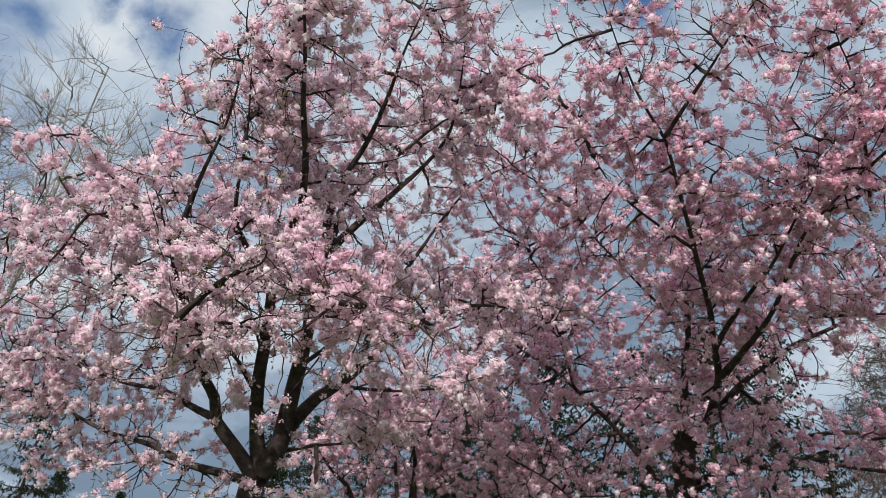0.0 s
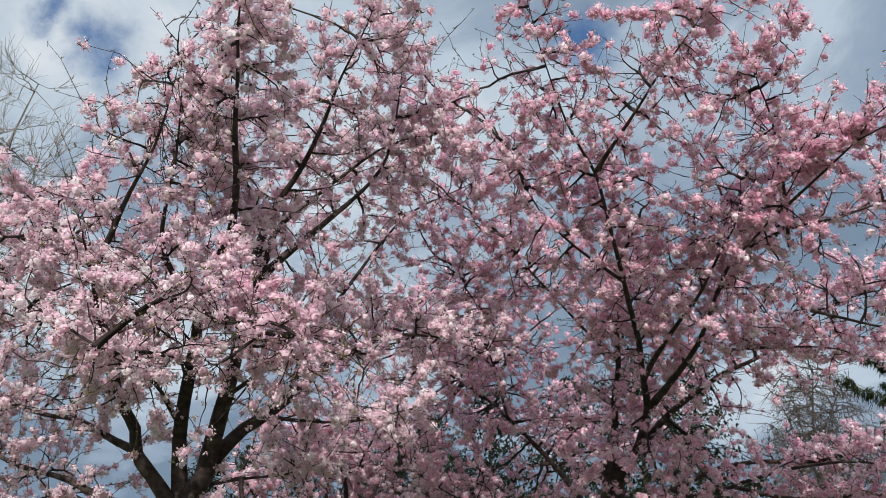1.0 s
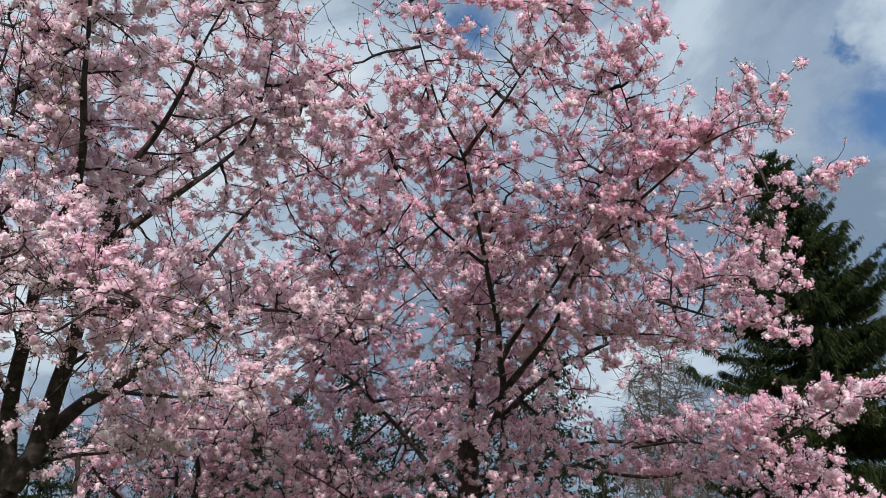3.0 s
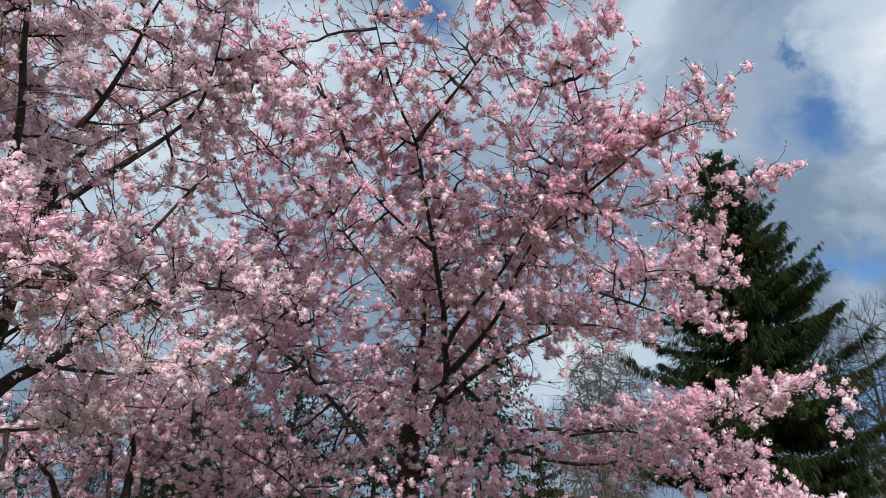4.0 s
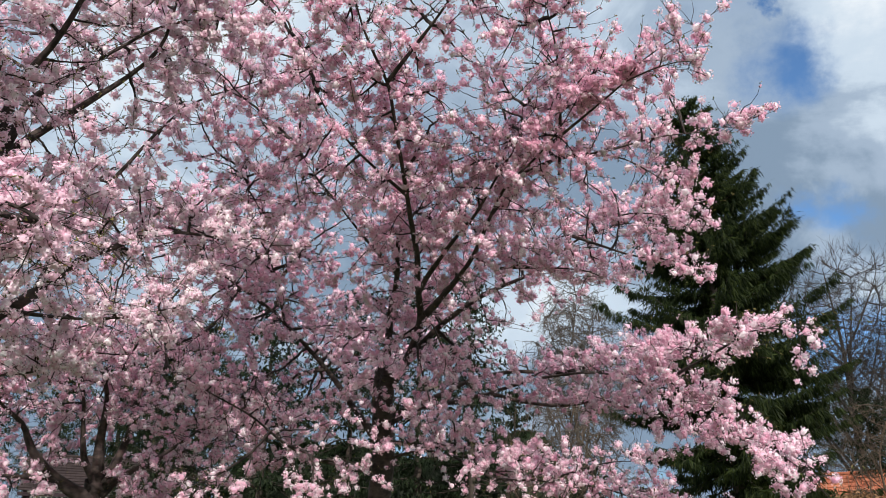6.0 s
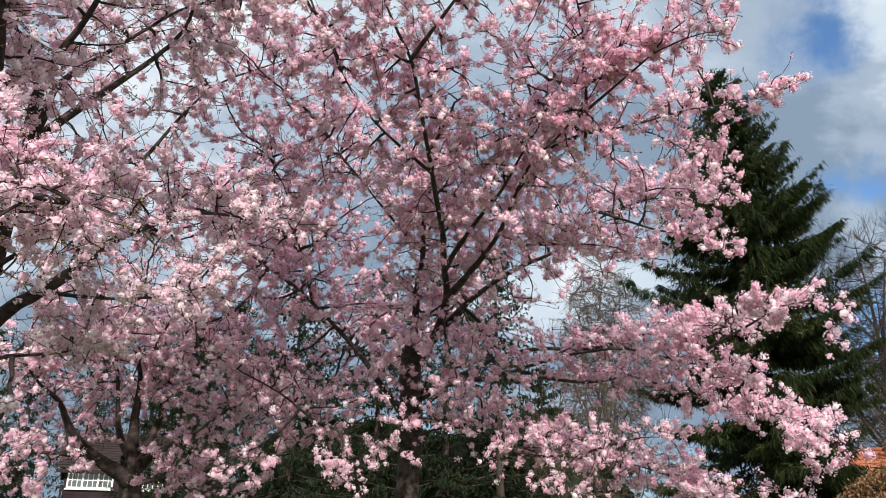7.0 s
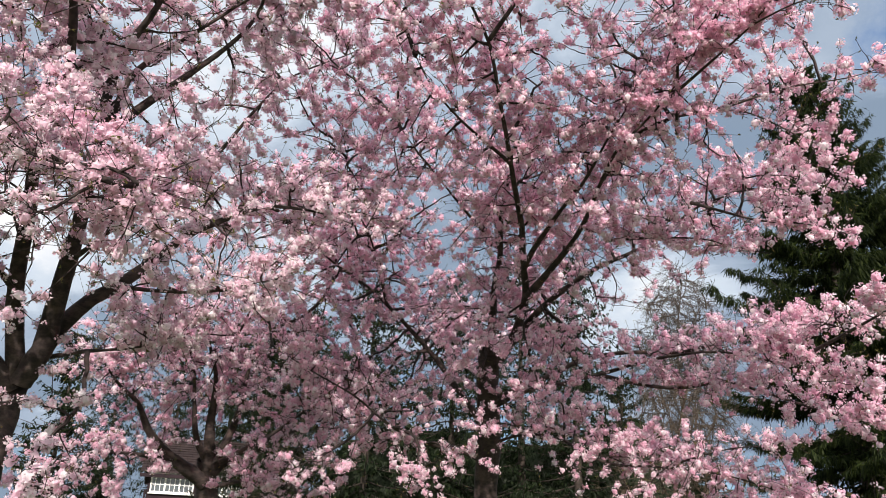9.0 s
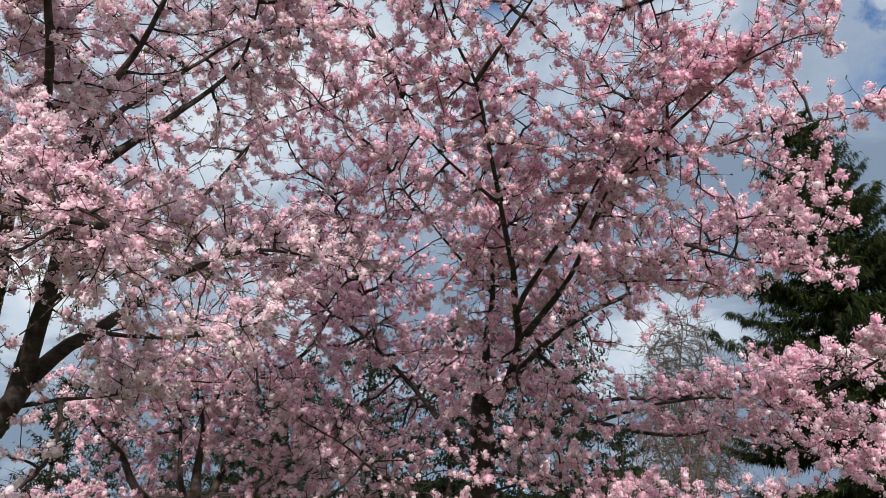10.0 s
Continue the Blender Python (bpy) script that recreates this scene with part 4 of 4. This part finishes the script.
for k, (x, y, high) in enumerate(((-21.0, 50.0, 17.0), (-17.6, 49.0, 15.4), (-25.4, 51.0, 17.5), (-29.5, 50.0, 16.0))):
    conifer(x, y, high, 3.0, "far dark conifer behind the house", 60 + k, M_SHADE_GREEN, "conifer", fall=3.5, dense=0.32, fine=1.2, slim=1.5)
conifer(-30.2, 26.0, 10.4, 3.4, "distant dark green conifer", 8, M_SHADE_GREEN, "conifer", dense=0.36, slim=1.5)
conifer(-33.0, 30.6, 8.0, 2.6, "distant dark green conifer", 9, M_SHADE_GREEN, "conifer", dense=0.36, slim=1.5)
conifer(-30.5, 32.5, 7.0, 2.4, "distant small dark conifer", 10, M_SHADE_GREEN, "conifer", dense=0.36, slim=1.5)

conifer(-10.6, 28.5, 10.0, 3.2, "dark conifer beside the house roof", 17, M_SHADE_GREEN, "conifer", fall=3.0, dense=0.7, fine=0.9)
conifer(-14.9, 25.0, 4.0, 1.9, "dark bushy conifer in front of the house", 19, M_SHADE_GREEN, "conifer", fall=2.2, dense=0.56, fine=0.6, slim=2.6)
conifer(-14.6, 22.0, 8.0, 2.3, "dark green pine beside the house", 12, M_SHADE_GREEN, "conifer", fall=2.6, dense=0.6, fine=1.0, droop=0.4)

bare_tree(11.1, 59.0, 24.5, 3.6, "tall leafless larch with hanging twigs far behind", 51, M_GREY_BARK, count=1100, trunk=0.3, hanging=0.6, twig=0.02)
bare_tree(21.5, 38.5, 18.0, 5.6, "leafless grey tree with a fine rounded crown", 52, M_DARK_TWIG, count=2000, trunk=0.28, twig=0.0085, limbs=20)
bare_tree(22.0, 34.4, 13.4, 4.2, "leafless grey tree beside the spruce", 53, M_DARK_TWIG, count=1600, trunk=0.2, twig=0.0085, limbs=18)
bare_tree(-20.3, 14.7, 19.5, 3.2, "slender leafless birch behind the cherry", 54, M_PALE_BARK, "birch_tree", count=700, trunk=0.16, twig=0.009, low=0.2)
bare_tree(-23.5, 11.0, 19.0, 3.6, "leafless birch with thin dark twigs", 55, M_GREY_BARK, "birch_tree", count=700, trunk=0.16, twig=0.009, low=0.2)
bare_tree(3.2, 19.5, 6.2, 1.9, "leafless brown shrub with dense upright twigs", 56, M_BROWN_TWIG, "shrub", count=600, trunk=0.06, low=0.05, twig=0.005)
bare_tree(14.5, 25.0, 7.0, 2.2, "leafless brown shrub beside the spruce", 57, M_BROWN_TWIG, "shrub", count=600, trunk=0.07, low=0.05, twig=0.006)


# ---- houses ----
def tiled_slope(parent, corner, along, down, columns, rows, mat, m):
    """A roof slope of overlapping tile courses, one mesh a course."""
    corner, along, down = Vector(corner), Vector(along), Vector(down)
    up = along.cross(down).normalized()
    if up.z < 0:
        up = -up
    for r in range(rows):
        bm = bmesh.new()
        for c in range(columns):
            a = corner + along * ((c + 0.03) / columns) + down * (r / rows) + up * 0.012
            b = corner + along * ((c + 0.97) / columns) + down * (r / rows) + up * 0.012
            d = down * (1.12 / rows)
            rise = up * 0.035
            ring = [a, b, b + d + rise, a + d + rise]
            top = [bm.verts.new(m @ (v + up * 0.018)) for v in ring]
            low = [bm.verts.new(m @ v) for v in ring]
            bm.faces.new(top)
            for i in range(4):
                bm.faces.new((top[i], low[i], low[(i + 1) % 4], top[(i + 1) % 4]))
        part("tile_course", bm, mat, parent)


def window_part(parent, m, x, z, wide, tall, lights, rows, bars):
    """A framed window on the front wall (y = 0), with lights side by side and glazing bars."""
    frame_bm = bmesh.new()
    for x0, z0, x1, z1 in ((x, z, x + wide, z + 0.08), (x, z + tall - 0.08, x + wide, z + tall), (x, z, x + 0.08, z + tall), (x + wide - 0.08, z, x + wide, z + tall)):
        other = box_bm(x0, -0.06, z0, x1, 0.04, z1)
        me = bpy.data.meshes.new("tmp")
        other.to_mesh(me)
        other.free()
        frame_bm.from_mesh(me)
        bpy.data.meshes.remove(me)
    bmesh.ops.transform(frame_bm, matrix=m, verts=frame_bm.verts)
    win = part("window", frame_bm, M_PAINT, parent, "white painted casement window")
    step = wide / lights
    for k in range(lights):
        a, b = x + k * step, x + (k + 1) * step
        if k:
            part("mullion", box_bm(a - 0.045, -0.065, z + 0.081, a + 0.045, 0.03, z + tall - 0.081, m), M_PAINT, win)
        for j in range(1, bars):
            c = a + step * j / bars
            part("glazing_bar", box_bm(c - 0.018, -0.04, z + 0.081, c + 0.018, 0.0, z + tall - 0.081, m), M_PAINT, win)
        for j in range(1, rows):
            c = z + tall * j / rows
            part("glazing_bar", box_bm(a + 0.05, -0.042, c - 0.018, b - 0.05, 0.0, c + 0.018, m), M_PAINT, win)
        part("pane", box_bm(a + 0.04, -0.02, z + 0.07, b - 0.04, -0.012, z + tall - 0.07, m), M_GLASS, win)
    part("sill", box_bm(x - 0.06, -0.12, z - 0.06, x + wide + 0.06, 0.02, z - 0.001, m), M_PAINT, win)
    return win


def gable_bm(wide, deep, eaves, ridge, m):
    """House walls with gables to the left and right."""
    bm = bmesh.new()
    pts = [(0, 0, 0), (wide, 0, 0), (wide, deep, 0), (0, deep, 0), (0, 0, eaves), (wide, 0, eaves), (wide, deep, eaves), (0, deep, eaves),
           (0, deep / 2, ridge), (wide, deep / 2, ridge)]
    v = [bm.verts.new(m @ Vector(p)) for p in pts]
    for f in ((0, 1, 5, 4), (2, 3, 7, 6), (1, 2, 6, 9, 5), (3, 0, 4, 8, 7), (4, 5, 9, 8), (6, 7, 8, 9)):
        bm.faces.new([v[i] for i in f])
    return bm


def timber_house(x, y, turn):
    house = empty("house", (x, y, 0), "dark timber house with white windows and tiled roof", "house")
    m = pose(x, y, 0, 0, 0, turn)
    wide, deep, eaves, ridge = 7.2, 7.0, 5.4, 7.3
    part("wall", gable_bm(wide, deep, eaves, ridge, m), M_CLAD, house)
    for k in range(13):
        z = 3.42 + 0.15 * k
        part("board", box_bm(-0.03, -0.03, z, wide + 0.03, -0.004, z + 0.135, m), M_CLAD, house)
    part("render_band", box_bm(-0.02, -0.02, 0.0, wide + 0.02, -0.003, 3.34, m), M_RENDER, house, "white rendered lower wall")
    part("sill_beam", box_bm(-0.05, -0.09, 3.345, wide + 0.05, -0.004, 3.415, m, 0.01), M_CLAD, house)
    part("soffit", box_bm(-0.05, -0.30, 5.16, wide + 0.05, -0.035, 5.30, m, 0.01), M_PAINT, house, "pale boarded soffit over the windows")
    for left in (0.1, 2.9):
        window_part(house, m @ pose(0, -0.03, 0), left, 4.3, 2.1, 0.8, 3, 2, 3)
        window_part(house, m @ pose(0, -0.02, 0), left, 2.0, 1.9, 1.25, 3, 2, 2)
    # a low side porch and a rain pipe
    part("porch_wall", box_bm(-1.25, 0.5, 0.0, -0.035, 3.5, 3.45, m), M_RENDER, house, "white rendered porch")
    part("porch_roof", box_bm(-1.4, 0.3, 3.455, -0.035, 3.7, 3.60, m, 0.02), M_CLAD, house, "dark flat porch roof")
    bm = bmesh.new()
    bmesh.ops.create_cone(bm, cap_ends=True, segments=12, radius1=0.05, radius2=0.05, depth=4.4, matrix=m @ Matrix.Translation((-0.10, -0.10, 2.2)))
    part("rain_pipe", bm, M_CLAD, house, "dark rain pipe", True)
    over = 0.45
    rise = (ridge - eaves) / (deep / 2)
    for way in (-1, 1):
        tiled_slope(house, (-over, deep / 2, ridge + 0.05), (wide + 2 * over, 0, 0), (0, way * (deep / 2 + over), -rise * (deep / 2 + over)), 34, 14, M_TILE, m)
    part("ridge", box_bm(-over, deep / 2 - 0.12, ridge + 0.03, wide + over, deep / 2 + 0.12, ridge + 0.17, m, 0.04), M_TILE, house)
    part("fascia", box_bm(-over, -over - 0.04, eaves - rise * over - 0.16, wide + over, -over, eaves - rise * over + 0.02, m), M_CLAD, house, "dark fascia board")
    part("chimney", box_bm(5.3, deep / 2 - 0.4, ridge - 0.5, 6.0, deep / 2 + 0.4, ridge + 1.1, m, 0.02), M_CLAD, house)


def white_house(x, y, turn):
    house = empty("house", (x, y, 0), "white rendered house with a red tiled roof", "house")
    m = pose(x, y, 0, 0, 0, turn)
    wide, deep, eaves, ridge = 9.0, 7.0, 2.9, 5.4
    part("wall", gable_bm(wide, deep, eaves, ridge, m), M_RENDER, house)
    window_part(house, m, 1.2, 1.0, 1.6, 1.2, 2, 2, 2)
    window_part(house, m, 5.6, 1.0, 1.6, 1.2, 2, 2, 2)
    over = 0.4
    rise = (ridge - eaves) / (deep / 2)
    for way in (-1, 1):
        tiled_slope(house, (-over, deep / 2, ridge + 0.05), (wide + 2 * over, 0, 0), (0, way * (deep / 2 + over), -rise * (deep / 2 + over)), 34, 14, M_RED, m)
    part("ridge", box_bm(-over, deep / 2 - 0.12, ridge + 0.03, wide + over, deep / 2 + 0.12, ridge + 0.17, m, 0.04), M_RED, house)


timber_house(-19.58, 37.49, 26)
white_house(15.0, 30.5, -28)


# ---- beech hedge ----
def beech_hedge():
    rng = np.random.default_rng(91)
    hedge = empty("hedge", (6.2, 15.2, 0), "clipped beech hedge with dry copper-brown leaves", "hedge")
    a, b = np.array([2.6, 16.2]), np.array([11.5, 13.2])
    along = b - a
    across = np.array([-along[1], along[0]]) / np.linalg.norm(along)
    n = 26000
    u, face = rng.uniform(0, 1, n), rng.integers(0, 5, n)
    top = 2.06 + 0.10 * np.sin(u * 23) + 0.75 * np.exp(-((u - 0.56) / 0.11) ** 2) + 0.2 * u
    v = rng.uniform(-0.5, 0.5, n)
    h = rng.uniform(0.02, 1, n) ** 0.6
    deep = rng.uniform(0, 0.16, n)
    v = np.where(face < 3, -0.5 + deep, np.where(face == 3, 0.5 - deep, v))
    h = np.where(face == 4, 1 - deep / 2.4, h)
    round_off = 0.10 * np.clip((np.abs(v) - 0.25) / 0.25, 0, 1) ** 2
    at = np.stack([a[0] + along[0] * u + across[0] * v, a[1] + along[1] * u + across[1] * v, top * h - round_off * (h > 0.9)], 1)
    at += rng.normal(size=at.shape) * 0.035
    co, faces = leaf_cards(at, unit(rng.normal(size=at.shape) + (0, 0, -0.3)), rng.uniform(0.05, 0.085, n), rng.uniform(0.016, 0.028, n), rng)
    hang("leaf_mass", mesh_of("leaf_mass", co, faces, M_BEECH, False), hedge, "dry copper-brown beech leaves", "stuff")
    m = 1500
    u = rng.uniform(0, 1, m)
    v = rng.uniform(-0.42, 0.42, m)
    p0 = np.stack([a[0] + along[0] * u + across[0] * v, a[1] + along[1] * u + across[1] * v, rng.uniform(0, 1.6, m)], 1)
    p1 = p0 + unit(rng.normal(size=p0.shape) * (0.5, 0.5, 0.2) + (0, 0, 1)) * rng.uniform(0.5, 0.95, m)[:, None]
    co, faces, _ = tubes(p0, p1, np.full(m, 0.008), np.full(m, 0.003), rng, 3, 0.06)
    hang("twig_mass", mesh_of("twig_mass", co, faces, M_BROWN_TWIG), hedge, "brown hedge twigs", "stuff")


beech_hedge()


def backing_hedge():
    """A tall untrimmed hedge added as backing: a closed dark body for the shade, with leaves all over it."""
    rng = np.random.default_rng(95)
    hedge = empty("hedge", (-2.0, 29.0, 0), "tall dark evergreen hedge added as a backing behind the trees", "hedge")
    x0, x1, y, deep = -11.5, 8.0, 29.0, 1.6
    u, v = np.linspace(0, 1, 60), np.linspace(0, np.pi, 13)
    uu, vv = np.meshgrid(u, v, indexing="ij")
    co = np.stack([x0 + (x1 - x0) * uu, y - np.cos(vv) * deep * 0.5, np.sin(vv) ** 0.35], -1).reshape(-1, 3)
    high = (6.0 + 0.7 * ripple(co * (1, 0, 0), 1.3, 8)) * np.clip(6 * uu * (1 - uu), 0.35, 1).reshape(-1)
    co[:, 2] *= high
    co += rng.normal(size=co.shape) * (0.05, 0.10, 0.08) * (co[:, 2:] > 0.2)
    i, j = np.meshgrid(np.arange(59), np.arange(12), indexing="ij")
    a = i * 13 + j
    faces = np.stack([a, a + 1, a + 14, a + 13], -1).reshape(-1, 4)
    # closed dark sheet: blocks the sky and stands in for shaded depth
    hang("dark_backing", mesh_of("dark_backing", co, faces, M_SHADE_GREEN), hedge, "closed dark backing that stands in for shade between the trees")
    n = 36000
    k = rng.integers(0, len(faces), n)
    s, t = rng.uniform(size=(2, n, 1))
    q = co[faces[k]]
    at = (q[:, 0] * (1 - s) + q[:, 1] * s) * (1 - t) + (q[:, 3] * (1 - s) + q[:, 2] * s) * t
    out = unit(at - np.array([0, y, 2.0]) * (0, 1, 1) - at * (1, 0, 0))
    c, f = leaf_cards(at - out * 0.03, unit(out + 0.7 * rng.normal(size=at.shape)), rng.uniform(0.05, 0.10, n), rng.uniform(0.012, 0.022, n), rng)
    hang("leaf_mass", mesh_of("leaf_mass", c, f, M_SHADE_GREEN, False), hedge, "dark evergreen leaves", "stuff")


backing_hedge()
